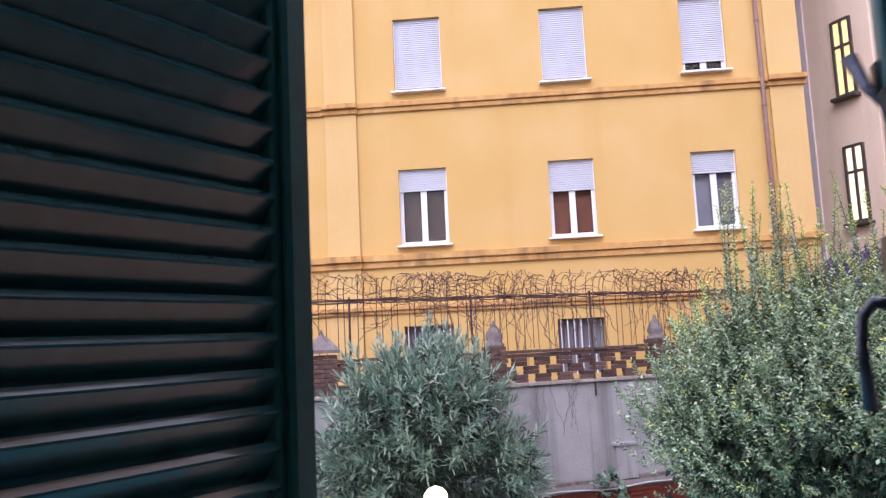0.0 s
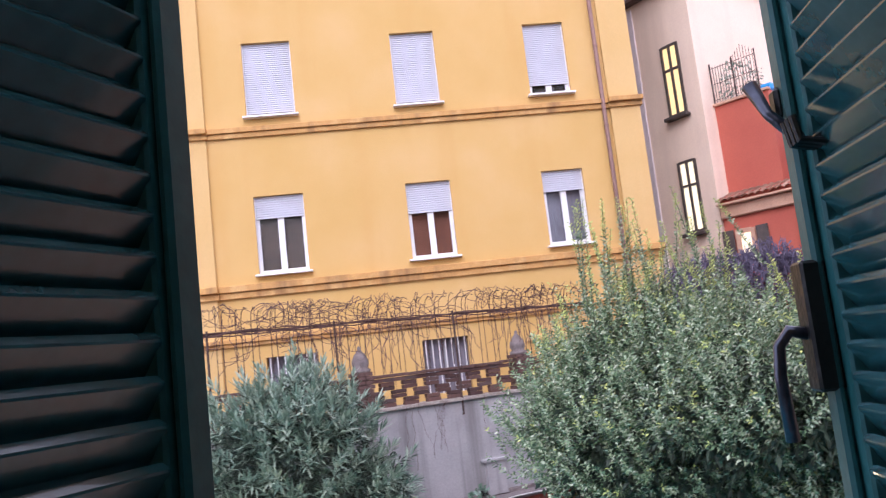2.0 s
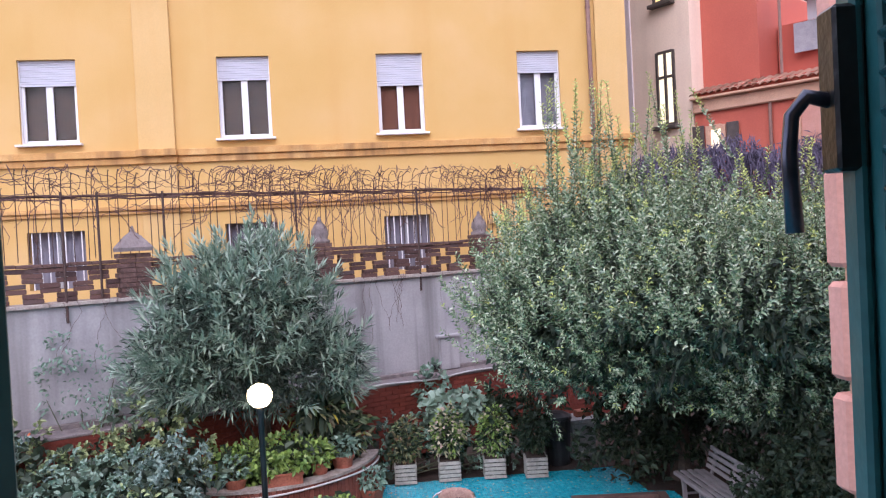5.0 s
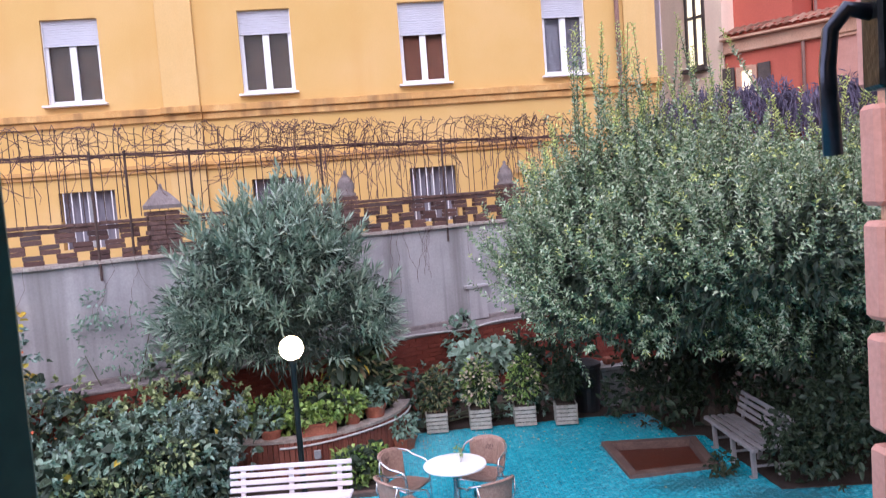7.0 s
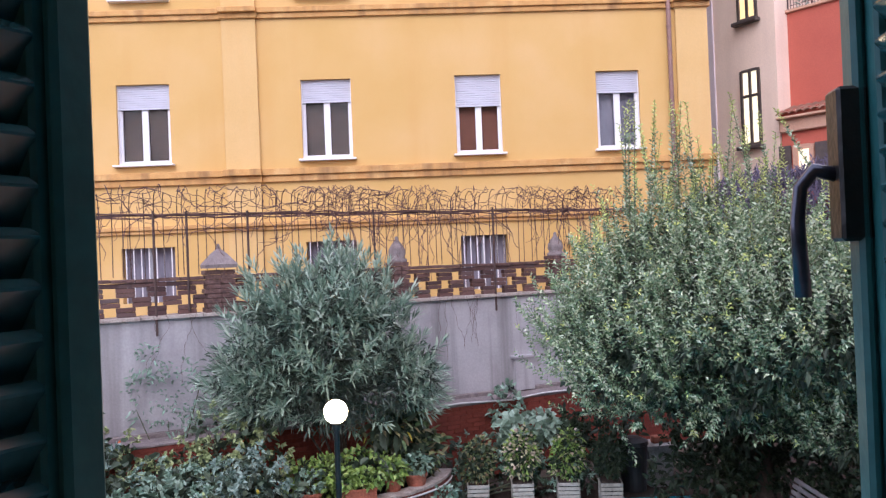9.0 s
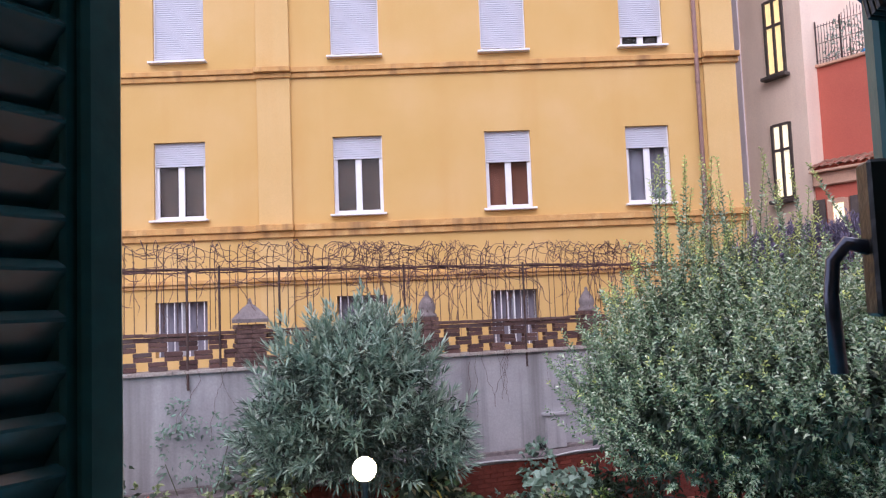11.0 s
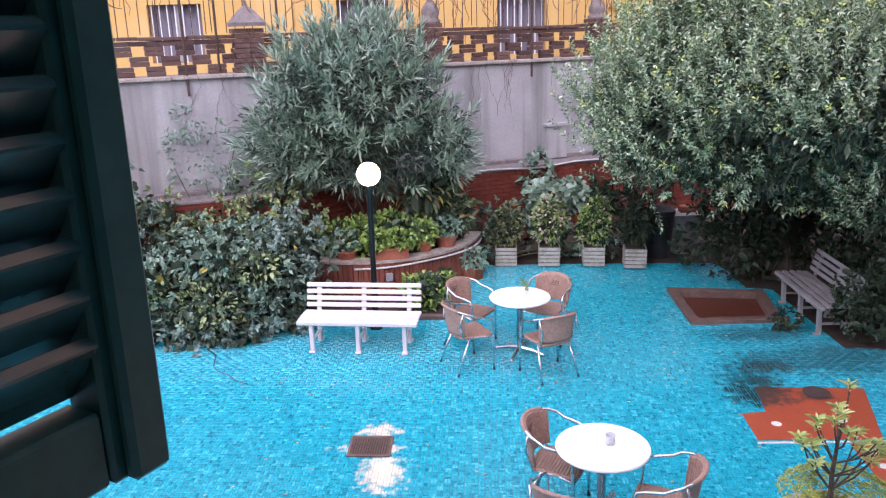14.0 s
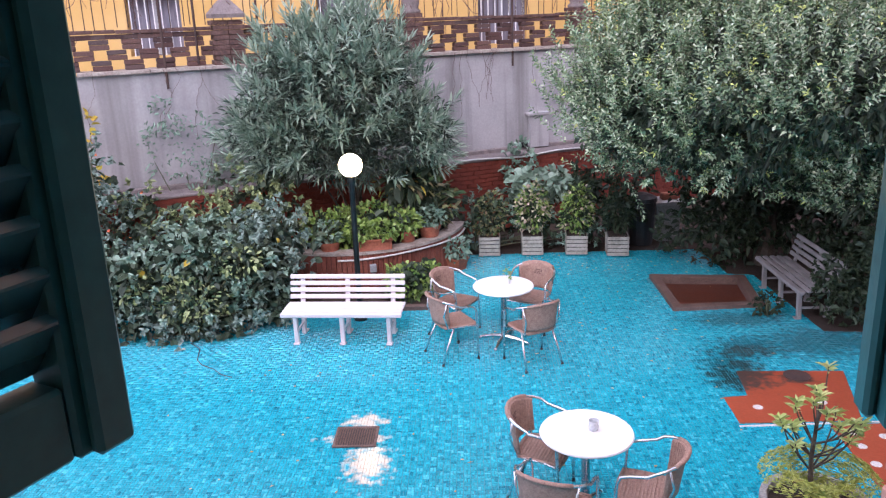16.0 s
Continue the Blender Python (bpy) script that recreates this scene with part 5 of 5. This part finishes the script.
OLE = [((-0.98, 12.25, 2.75), (1.38, 1.10, 1.20)), ((-0.80, 12.35, 3.35), (1.05, 0.90, 0.75)), ((-0.85, 12.05, 2.10), (1.50, 0.85, 0.70)), ((-1.95, 12.2, 2.45), (0.80, 0.7, 0.85)), ((0.22, 12.2, 2.25), (0.70, 0.6, 0.6))]
ole = thing("oleander", "large rounded grey green oleander with long narrow leaves", "tree", pose(*ole_base))
off = -np.array(ole_base)
p, d = in_blobs(OLE, 560, 0.80)
hollow = (p[:, 2] < 2.32) & (np.abs(p[:, 0] + 0.55) < 0.90 - 0.5 * np.maximum(0, p[:, 2] - 1.9)) & (p[:, 1] < 12.4)
let = ~hollow | (np.random.uniform(0, 1, len(p)) < 0.14)
p, d = p[let], d[let]
for q in (p + off)[::80]:
    bm = bm_new()
    v = Vector(q)
    tube(bm, [(v.x * 0.05, v.y * 0.05, 0), Vector((v.x * 0.35, v.y * 0.35, v.z * 0.5)), v], [0.028, 0.016, 0.006], 5)
    part("stem", bm, M_BARK, ole)
pos, ax = [], []
for q, w in zip(p + off, d):
    w = 0.45 * w + unit(np.array([q - np.array([0, 0, 0.9])]))[0] + np.array([0, 0, 0.15]) + np.random.normal(0, 0.16, 3)
    w /= np.linalg.norm(w)
    s = np.cross(w, [0.3, 0.5, 0.8])
    s /= np.linalg.norm(s)
    t = np.cross(w, s)
    ln = random.uniform(0.26, 0.46)
    for k in range(27):
        a = k * 2.0944 + (k // 3) * 0.7
        f = (k // 3) / 8
        spread = 1.25 - 1.0 * f ** 1.5
        pos.append(q + w * (f - 0.6) * ln)
        ax.append((math.cos(a) * s + math.sin(a) * t) * spread + w * (0.35 + 0.75 * f))
leaves("foliage", np.array(pos), np.array(ax), 0.200, 0.038, L_OLEANDER, ole, fold=0.12, droop=0.04, lean=0.25)
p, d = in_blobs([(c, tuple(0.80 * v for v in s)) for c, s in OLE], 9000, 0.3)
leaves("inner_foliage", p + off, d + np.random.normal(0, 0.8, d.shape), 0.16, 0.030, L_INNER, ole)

TREE_BASE = (5.55, 11.9, 0.0)
# Last four blobs are added to shade pit and bench; the final one unseen.
TREE = [((5.0, 11.2, 2.70), (2.75, 1.6, 1.36)), ((4.3, 11.3, 3.6), (1.05, 1.0, 1.0)), ((7.0, 10.9, 2.45), (2.1, 1.6, 1.30)), ((3.55, 11.2, 2.80), (1.12, 1.0, 1.00)), ((6.6, 10.6, 1.9), (1.6, 1.2, 0.9)),
        ((8.6, 10.4, 2.3), (1.6, 1.4, 1.35)), ((6.0, 9.6, 1.75), (0.9, 0.6, 0.5)), ((7.2, 9.5, 2.5), (1.3, 0.9, 1.2)), ((4.6, 10.3, 2.45), (1.2, 0.8, 0.7)), ((5.7, 10.3, 2.1), (1.1, 0.8, 0.7)), ((6.2, 9.25, 2.2), (0.9, 0.5, 0.8)), ((6.5, 9.7, 2.75), (1.5, 1.1, 1.15)), ((5.0, 10.3, 3.2), (1.5, 0.9, 0.95)), ((5.3, 9.3, 2.95), (1.3, 0.9, 0.85)), ((4.45, 9.8, 2.95), (1.0, 0.9, 0.6)), ((5.4, 8.7, 2.95), (1.1, 0.8, 0.6)), ((6.9, 8.0, 2.8), (1.3, 1.0, 1.0))]
tree = thing("evergreen_tree", "broad evergreen tree with upright shoots and small glossy leaves", "tree", pose(*TREE_BASE))
off = -np.array(TREE_BASE)
bm = bm_new()
tube(bm, [(0, 0, 0), (0.03, -0.05, 0.6), (-0.1, -0.1, 1.2), (-0.25, -0.2, 1.9)], [0.17, 0.14, 0.12, 0.09], 10)
for k in range(22):
    q = in_blobs(TREE, 1, 0.6)[0][0] + off
    tube(bm, [(-0.1, -0.1, 1.0 + 0.03 * k), (q[0] * 0.45 - 0.1, q[1] * 0.45, 1.2 + 0.5 * (q[2] - 1.0)), tuple(q)], [0.06, 0.035, 0.012], 6)
part("trunk", bm, M_BARK, tree)
p, d = in_blobs(TREE, 7700, 0.74)
pos, ax, tpos, tax = [], [], [], []
bm = bm_new()
for i, (q, w) in enumerate(zip(p + off, d)):
    w = w * 0.68 + np.array([0, 0, 1.0]) + np.random.normal(0, 0.22, 3)
    w /= np.linalg.norm(w)
    ln = random.uniform(0.25, 0.75)
    s = np.cross(w, [0.5, 0.3, 0.2])
    s /= np.linalg.norm(s)
    t = np.cross(w, s)
    bend = np.random.normal(0, 0.06, 3)
    if i % 3 == 0:
        tube(bm, [tuple(q), tuple(q + w * ln)], [0.006, 0.003], 3, caps=False)
    n = int(ln / 0.0165)
    for k in range(n):
        f = k / n
        a = k * 2.4
        c = q + w * ln * f + bend * f * f
        out = math.cos(a) * s + math.sin(a) * t
        (tpos if (f > 0.84 and i % 4 == 0) else pos).append(c)
        (tax if (f > 0.84 and i % 4 == 0) else ax).append(out + w * 0.75)
for k in range(150):
    if k < 50:
        x = 3.35 + 2.4 * (k % 25 + random.random()) / 25
        top = random.uniform(5.35, 6.4) - 0.35 * max(0, x - 4.7) - (0.5 if k > 24 else 0)
    else:
        x = random.uniform(2.7, 8.8)
        top = (4.75 if x > 3.6 else 4.75 - 0.7 * (3.6 - x)) + random.uniform(-0.4, 0.4)
    q = np.array([x, random.gauss(11.0, 0.5), top - random.uniform(1.1, 1.8)]) + off
    e = np.array([x + random.gauss(0, 0.07), 11.1 + random.gauss(0, 0.3), top]) + off
    w = (e - q) / np.linalg.norm(e - q)
    tube(bm, [tuple(q), tuple(e)], [0.008, 0.003], 4, caps=False)
    n = int(np.linalg.norm(e - q) / 0.019)
    for j in range(n):
        f = j / n
        a = j * 2.4
        out = np.array([math.cos(a), math.sin(a), 0.9])
        (tpos if f > 0.72 else pos).append(q + (e - q) * f)
        (tax if f > 0.72 else ax).append(out)
part("shoot", bm, M_STEM, tree)
leaves("foliage", np.array(pos), np.array(ax), 0.074, 0.032, L_TREE, tree, fold=0.2)
leaves("young_foliage", np.array(tpos), np.array(tax), 0.066, 0.026, L_TIP, tree, fold=0.2)
# Inner leaves carry the crown's shade in their colour.
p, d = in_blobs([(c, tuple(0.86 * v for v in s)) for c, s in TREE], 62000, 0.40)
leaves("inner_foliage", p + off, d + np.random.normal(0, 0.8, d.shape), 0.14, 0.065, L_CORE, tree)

SHRUBS = (
    ("hydrangea", [((-3.4, 10.6, 0.55), (1.0, 0.75, 0.62)), ((-2.5, 10.5, 0.55), (0.85, 0.6, 0.60)), ((-2.6, 11.0, 0.88), (0.6, 0.5, 0.50))], 6800, 0.080, 0.046, L_BROAD, "dense broad-leaved shrub spilling over the paving", ()),
    ("hydrangea", [((-2.0, 10.75, 0.65), (0.65, 0.5, 0.65)), ((-1.7, 11.0, 0.95), (0.5, 0.45, 0.5))], 3000, 0.074, 0.043, L_BLUE, "bluish green broad-leaved shrub beside the bench", (("yellow_leaf", L_YELLOW, 8, 0.10, 0.06),)),
    ("rose_bush", [((-4.3, 11.4, 1.2), (0.95, 0.7, 0.95)), ((-4.6, 10.7, 0.8), (0.8, 0.7, 0.8))], 3000, 0.074, 0.043, L_BLUE, "loose bluish rose bush against the grey wall", (("rose", L_FLOWER, 14, 0.05, 0.05),)),
    ("rose_bush", [((-5.5, 10.9, 0.9), (1.0, 0.8, 0.95)), ((-6.6, 10.5, 0.8), (1.0, 0.8, 0.9)), ((-5.3, 11.5, 1.35), (0.7, 0.5, 0.7))], 2900, 0.085, 0.052, L_BLUE, "loose bluish rose bush spreading along the grey wall", (("rose", L_FLOWER, 8, 0.05, 0.05),)),
    ("olive_shrub", [((-2.75, 10.0, 0.45), (0.45, 0.30, 0.35)), ((-3.35, 10.05, 0.65), (0.30, 0.25, 0.25)), ((-2.2, 10.15, 0.95), (0.30, 0.25, 0.22))], 900, 0.078, 0.046, L_OLIVE, "olive green loose shrub among darker foliage", ()),
    ("creeping_shrub", [((-3.3, 9.85, 0.16), (0.55, 0.30, 0.16)), ((-2.55, 9.95, 0.16), (0.55, 0.25, 0.16)), ((-1.9, 10.25, 0.16), (0.4, 0.22, 0.15))], 1500, 0.078, 0.048, L_BLUE, "low bluish foliage creeping over the paving", ()),
    ("fig_shrub", [((-2.75, 10.25, 1.0), (0.40, 0.30, 0.28)), ((-3.55, 10.2, 0.7), (0.5, 0.4, 0.35)), ((-1.95, 10.35, 0.85), (0.25, 0.2, 0.2))], 330, 0.115, 0.080, L_PALE, "paler large-leaved shrub among the others", (("yellow_leaf", L_YELLOW, 6, 0.14, 0.1),)),
    ("mixed_shrub", [((-2.35, 11.9, 1.15), (0.75, 0.5, 0.6)), ((-3.25, 11.95, 0.95), (0.45, 0.3, 0.35)), ((-4.0, 11.9, 1.1), (0.4, 0.3, 0.4))], 2400, 0.080, 0.044, L_OLIVE, "mixed olive green shrub in the raised bed", (("petal", L_FLOWER, 10, 0.05, 0.05),)),
    ("geranium", [((-1.1, 11.95, 0.85), (0.55, 0.4, 0.28)), ((-0.5, 12.0, 0.88), (0.6, 0.4, 0.30))], 900, 0.085, 0.065, L_LIME, "lime green bedding plants in the curved planter", ()),
    ("climber", [((-3.4, 12.7, 2.0), (0.75, 0.15, 0.55)), ((-2.6, 12.95, 1.6), (0.6, 0.2, 0.5)), ((-3.7, 12.6, 2.55), (0.22, 0.10, 0.35))], 800, 0.085, 0.04, L_BROAD, "thin climber growing up the grey wall", ()),
    ("yellow_climber", [((-4.85, 12.2, 2.55), (0.28, 0.12, 0.3)), ((-4.7, 12.1, 1.75), (0.25, 0.12, 0.2))], 46, 0.12, 0.10, L_YELLOW, "few yellow leaves of a climber on the wall", ()),
    ("fatsia", [((0.25, 12.65, 1.05), (0.55, 0.35, 0.5)), ((0.0, 12.4, 1.5), (0.5, 0.3, 0.28))], 420, 0.17, 0.075, L_MIXED, "drooping green and yellow foliage at the planter's end", (("yellow_leaf", L_YELLOW, 26, 0.14, 0.05),)),
    ("ground_cover", [((0.0, 11.0, 0.25), (0.30, 0.30, 0.28)), ((0.28, 11.3, 0.22), (0.25, 0.3, 0.22))], 420, 0.085, 0.06, L_LIME, "low lime green plants behind the bench", ()),
    ("ground_cover", [((1.1, 13.25, 0.55), (0.55, 0.35, 0.45)), ((1.8, 13.45, 0.55), (0.5, 0.35, 0.45)), ((2.45, 13.15, 0.35), (0.4, 0.25, 0.35)), ((3.1, 13.1, 0.35), (0.35, 0.25, 0.35))], 1500, 0.07, 0.04, L_BROAD, "dark green filler plants behind the planters", ()),
    ("fig_plant", [((2.35, 13.6, 1.05), (0.50, 0.3, 0.26)), ((2.55, 13.5, 1.15), (0.3, 0.2, 0.16))], 210, 0.16, 0.15, L_PALE, "large-leaved pale green plant before the red wall", ()),
    ("ivy", [((2.05, 14.55, 1.25), (0.30, 0.14, 0.40)), ((2.0, 14.35, 0.8), (0.25, 0.12, 0.3))], 200, 0.12, 0.09, L_BROAD, "ivy hanging over the red brick wall", ()),
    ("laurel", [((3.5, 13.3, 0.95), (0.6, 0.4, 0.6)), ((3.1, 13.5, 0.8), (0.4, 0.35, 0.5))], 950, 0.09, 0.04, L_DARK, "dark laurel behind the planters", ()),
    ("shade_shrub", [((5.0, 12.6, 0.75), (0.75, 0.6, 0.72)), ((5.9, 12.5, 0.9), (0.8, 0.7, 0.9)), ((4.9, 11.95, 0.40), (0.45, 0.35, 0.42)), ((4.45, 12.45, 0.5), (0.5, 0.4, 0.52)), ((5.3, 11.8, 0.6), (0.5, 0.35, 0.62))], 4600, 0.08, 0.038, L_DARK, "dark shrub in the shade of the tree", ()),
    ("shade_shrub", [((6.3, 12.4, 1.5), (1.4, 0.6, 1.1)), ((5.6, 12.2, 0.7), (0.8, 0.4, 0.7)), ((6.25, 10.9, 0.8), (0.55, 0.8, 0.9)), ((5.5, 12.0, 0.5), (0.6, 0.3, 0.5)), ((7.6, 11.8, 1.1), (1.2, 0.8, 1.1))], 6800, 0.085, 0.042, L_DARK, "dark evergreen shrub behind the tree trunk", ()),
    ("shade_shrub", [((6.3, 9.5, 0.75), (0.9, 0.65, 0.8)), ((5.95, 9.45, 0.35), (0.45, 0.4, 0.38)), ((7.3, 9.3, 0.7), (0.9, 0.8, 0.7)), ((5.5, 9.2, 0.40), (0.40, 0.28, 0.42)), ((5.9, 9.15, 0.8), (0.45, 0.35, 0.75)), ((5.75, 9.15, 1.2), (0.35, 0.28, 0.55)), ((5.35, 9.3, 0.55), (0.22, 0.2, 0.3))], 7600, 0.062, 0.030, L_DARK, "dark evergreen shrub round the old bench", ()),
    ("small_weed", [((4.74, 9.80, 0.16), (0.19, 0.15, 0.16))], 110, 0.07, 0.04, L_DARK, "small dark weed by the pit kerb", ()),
)
for nm, blobs, cnt, ln, wd, mt, lab, extra in SHRUBS:
    z0 = 0.5 if nm in ("geranium", "fatsia", "mixed_shrub") else 0.02
    shrub(nm, blobs, cnt, ln, wd, mt, lab, "shrub", base=(blobs[0][0][0], blobs[0][0][1], z0), extra=extra, stems=3 if nm == "shade_shrub" else 5 if "climber" in nm else 12, core=nm not in ("yellow_climber", "climber", "fig_plant", "ivy", "small_weed"))


# ---------------------------------------------------------------- paving: pit, red floor, grate, small things
pit = thing("tree_pit", "brown kerbed square pit with wet red floor", "pit")
PITC = [(3.60, 10.08), (4.80, 10.10), (5.00, 11.26), (3.66, 11.46)]
bm = bm_new()
prism(bm, [(3.64, 10.12), (4.98, 10.12), (4.98, 11.44), (3.64, 11.44)], -0.058, -0.048)
part("pit_floor", bm, M_REDEARTH, pit)
for k in range(4):
    a, b = PITC[k], PITC[(k + 1) % 4]
    mm, le = side_frame(a, b)
    bm = bm_new()
    box(bm, (le / 2 + (0.0 if k % 2 else 0.0), 0.05, 0.006 if k % 2 else 0.004), (le + (0.03 if k % 2 else -0.10), 0.13, 0.118), bevel=0.008)
    ob = part("kerb_stone", bm, M_KERB, pit)
    ob.matrix_basis = mm
for nm, poly in (("red_floor", [(3.32, 7.06), (4.51, 7.02), (4.87, 8.09), (3.72, 8.20), (3.62, 7.62), (3.36, 7.60)]), ("red_floor", [(4.16, 6.96), (4.95, 6.93), (5.3, 5.5), (4.02, 5.5)])):
    bm = bm_new()
    prism(bm, poly, 0.0, 0.0155)
    structure(nm, bm, M_REDFLOOR, "red painted patch of the paving with small white rosettes", "floor")
bm = bm_new()
prism(bm, [(3.30, 6.995), (5.1, 6.955), (5.1, 6.98), (3.30, 7.02)], 0.0, 0.016)
structure("white_line", bm, M_WHITEPAINT, "thin white painted line beside the red paving", "line")
bm = bm_new()
lathe(bm, [(0.050, 0), (0.050, 0.002)], 18)
lathe(bm, [(0.022, 0.002), (0.022, 0.003)], 12)
for k in range(8):
    lathe(bm, [(0.009, 0), (0.009, 0.0035)], 8, (0.036 * math.cos(k * 0.785), 0.036 * math.sin(k * 0.785), 0))
rosette = mesh_of("rosette", bm, M_WHITEPAINT)
for x, y in ((3.62, 7.36), (4.30, 6.80), (4.25, 6.55), (4.22, 6.25), (4.20, 5.95), (4.55, 6.70), (4.52, 6.35), (4.50, 6.05), (4.48, 5.75), (4.18, 5.68), (4.3, 7.4)):
    ob = new("rosette", rosette)
    ob.matrix_world = pose(x, y, 0.0165, 0, 0, random.uniform(0, 45))
    tagged(ob, "small white rosette painted on the red paving", "rosette", group="rosettes")
bm = bm_new()
lathe(bm, [(0.14, 0), (0.14, 0.008), (0.12, 0.010)], 24)
ob = part("manhole_cover", bm, M_IRON)
ob.matrix_world = pose(4.32, 8.02, 0.0165)
tagged(ob, "small round rusty manhole cover in the red paving", "manhole cover")

grate = thing("drain_grate", "rusty iron drain grate set in the blue paving", "grate", pose(-0.435, 7.11, 0.012, 0, 0, -3))
for c, s in (((0, 0.175, 0.008), (0.42, 0.03, 0.016)), ((0, -0.175, 0.008), (0.42, 0.03, 0.016)), ((-0.195, 0, 0.008), (0.03, 0.32, 0.016)), ((0.195, 0, 0.008), (0.03, 0.32, 0.016))):
    bm = bm_new()
    box(bm, c, s, bevel=0.003)
    part("frame_bar", bm, M_KERB, grate)
# Flat black sheet under the bars stands in for the shade below.
bm = bm_new()
box(bm, (0, 0, -0.002), (0.36, 0.32, 0.004))
part("shade_plate", bm, M_DARKPLASTIC, grate)
for k in range(15):
    bm = bm_new()
    box(bm, (-0.168 + k * 0.024, 0, 0.009), (0.012, 0.32, 0.012))
    part("grate_bar", bm, M_KERB, grate)
bm = bm_new()
tube(bm, [(-2.75, 9.64, 0.016), (-2.58, 9.45, 0.016), (-2.52, 9.1, 0.016), (-2.42, 8.95, 0.016), (-2.25, 8.82, 0.016), (-2.12, 8.66, 0.016), (-1.98, 8.58, 0.016)], 0.006, 5)
ob = part("cable", bm, M_DARKPLASTIC)
tagged(ob, "thin dark cable lying on the blue paving", "cable")
n = 230
fx = np.concatenate([np.random.uniform(0.8, 4.6, 150), np.random.uniform(-2.5, 4.5, 80)])
fy = np.concatenate([np.random.normal(12.3, 0.35, 110), np.random.uniform(8.5, 12, 40), np.random.uniform(5.5, 10.2, 80)])
keep = ~((fx < 0.6) & (fy > 10.3))
fp = np.stack([fx, fy, np.full(n, 0.018)], 1)[keep]
ob = leaves("fallen_leaves", fp, np.stack([np.random.normal(0, 1, len(fp)), np.random.normal(0, 1, len(fp)), np.zeros(len(fp))], 1), 0.045, 0.026, L_FALLEN, fold=0.1, droop=0.0, lean=0.1)
tagged(ob, "scattered small fallen leaves on the blue paving", "leaves", kind="stuff")


# ---------------------------------------------------------------- blue painted bricks of the courtyard, laid in basket weave
paving = thing("pavement", "wet turquoise painted brick paving laid in basket weave", "paving", kind="structure")
bm = bm_new()
for bed in ([(-9, 0.2), (7.5, 0.2), (8.64, 10.15), (-9, 10.15)], [(-9, 10.15), (3.66, 10.15), (3.66, 11.42), (-9, 11.42)], [(4.96, 10.15), (8.64, 10.15), (8.74, 11.42), (4.96, 11.42)], [(-9, 11.42), (8.74, 11.42), (9.0, 14.0), (-9, 13.5)]):
    prism(bm, bed, -0.055, 0.0055)
part("joint_bed", bm, M_JOINT, paving)
BW, BN = 0.0305, 2
BL = BW * BN


def brick_solid(w, d):
    g, bv = 0.0020, 0.003
    x, y = w / 2 - g, d / 2 - g
    vs = [(-x, -y, -0.02), (x, -y, -0.02), (x, y, -0.02), (-x, y, -0.02), (-x, -y, 0.006), (x, -y, 0.006), (x, y, 0.006), (-x, y, 0.006),
          (-x + bv, -y + bv, 0.010), (x - bv, -y + bv, 0.010), (x - bv, y - bv, 0.010), (-x + bv, y - bv, 0.010)]
    fs = [(8, 9, 10, 11)]
    for k in range(4):
        j = (k + 1) % 4
        fs += [(k, j, 4 + j, 4 + k), (4 + k, 4 + j, 8 + j, 8 + k)]
    return vs, fs


def brick_cap(w, d):
    vs, fs = brick_solid(w, d)
    return [(x, y, z - 0.0015 if k < 4 else z) for k, (x, y, z) in enumerate(vs[4:])], [tuple(k - 4 for k in f) for f in fs if min(f) > 3]


def clear(x, y):
    if x < -6 or x > 7 or y < 0.3 or y > 13.3 or (x > 2.3 and y < 3.35):
        return False
    if y > 10.5 and x < 0.42 or (y > 12.95) or (y > 9.25 and x > 5.25):
        return False
    if 3.60 < x < 4.98 and 10.07 < y < 11.42:
        return False
    return not (abs(x + 0.435) < 0.19 and abs(y - 7.11) < 0.17)


def near_brick(x, y):
    return 1.1 < x < 1.8 and 6.4 < y < 7.15


ca, sa = math.cos(radians(-3)), math.sin(radians(-3))
pieces = []
for i in range(-118, 130):
    for j in range(-6, 226):
        hor = (i + j) % 2 == 0
        for k in range(BN):
            o = (k - (BN - 1) / 2) * BW
            cx, cy = (i + 0.5) * BL + (0 if hor else o), (j + 0.5) * BL + (o if hor else 0)
            px, py = cx * ca - cy * sa, cx * sa + cy * ca
            if clear(px, py):
                pieces.append((px, py, hor))
vh, fh = brick_solid(BL, BW)
hv, cap = (np.array(q) for q in brick_cap(BL, BW))
vv = hv[:, [1, 0, 2]] * np.array([-1, 1, 1])
rot = np.array([[ca, sa, 0], [-sa, ca, 0], [0, 0, 1]])
far = [q for q in pieces if not near_brick(q[0], q[1])]
jit = np.random.normal(0, 1, (len(far), 3)) * np.array([0.0006, 0.0006, 0.0014])
allv = np.concatenate([((hv if hor else vv) @ rot + np.array([x, y, 0]) + j) for (x, y, hor), j in zip(far, jit)])
allf = (cap[None] + 8 * np.arange(len(far))[:, None, None]).reshape(-1, 4)
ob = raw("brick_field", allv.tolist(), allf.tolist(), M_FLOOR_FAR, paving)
tagged(ob, kind="stuff")
me = bpy.data.meshes.new("brick")
me.from_pydata(vh, [], fh)
me.materials.append(M_FLOOR)
for x, y, hor in [q for q in pieces if near_brick(q[0], q[1])]:
    ob = new("brick", me)
    ob.parent = paving
    ob.matrix_basis = pose(x, y, random.gauss(0, 0.0012), random.gauss(0, 0.4), random.gauss(0, 0.4), -3 + (0 if hor else 90))
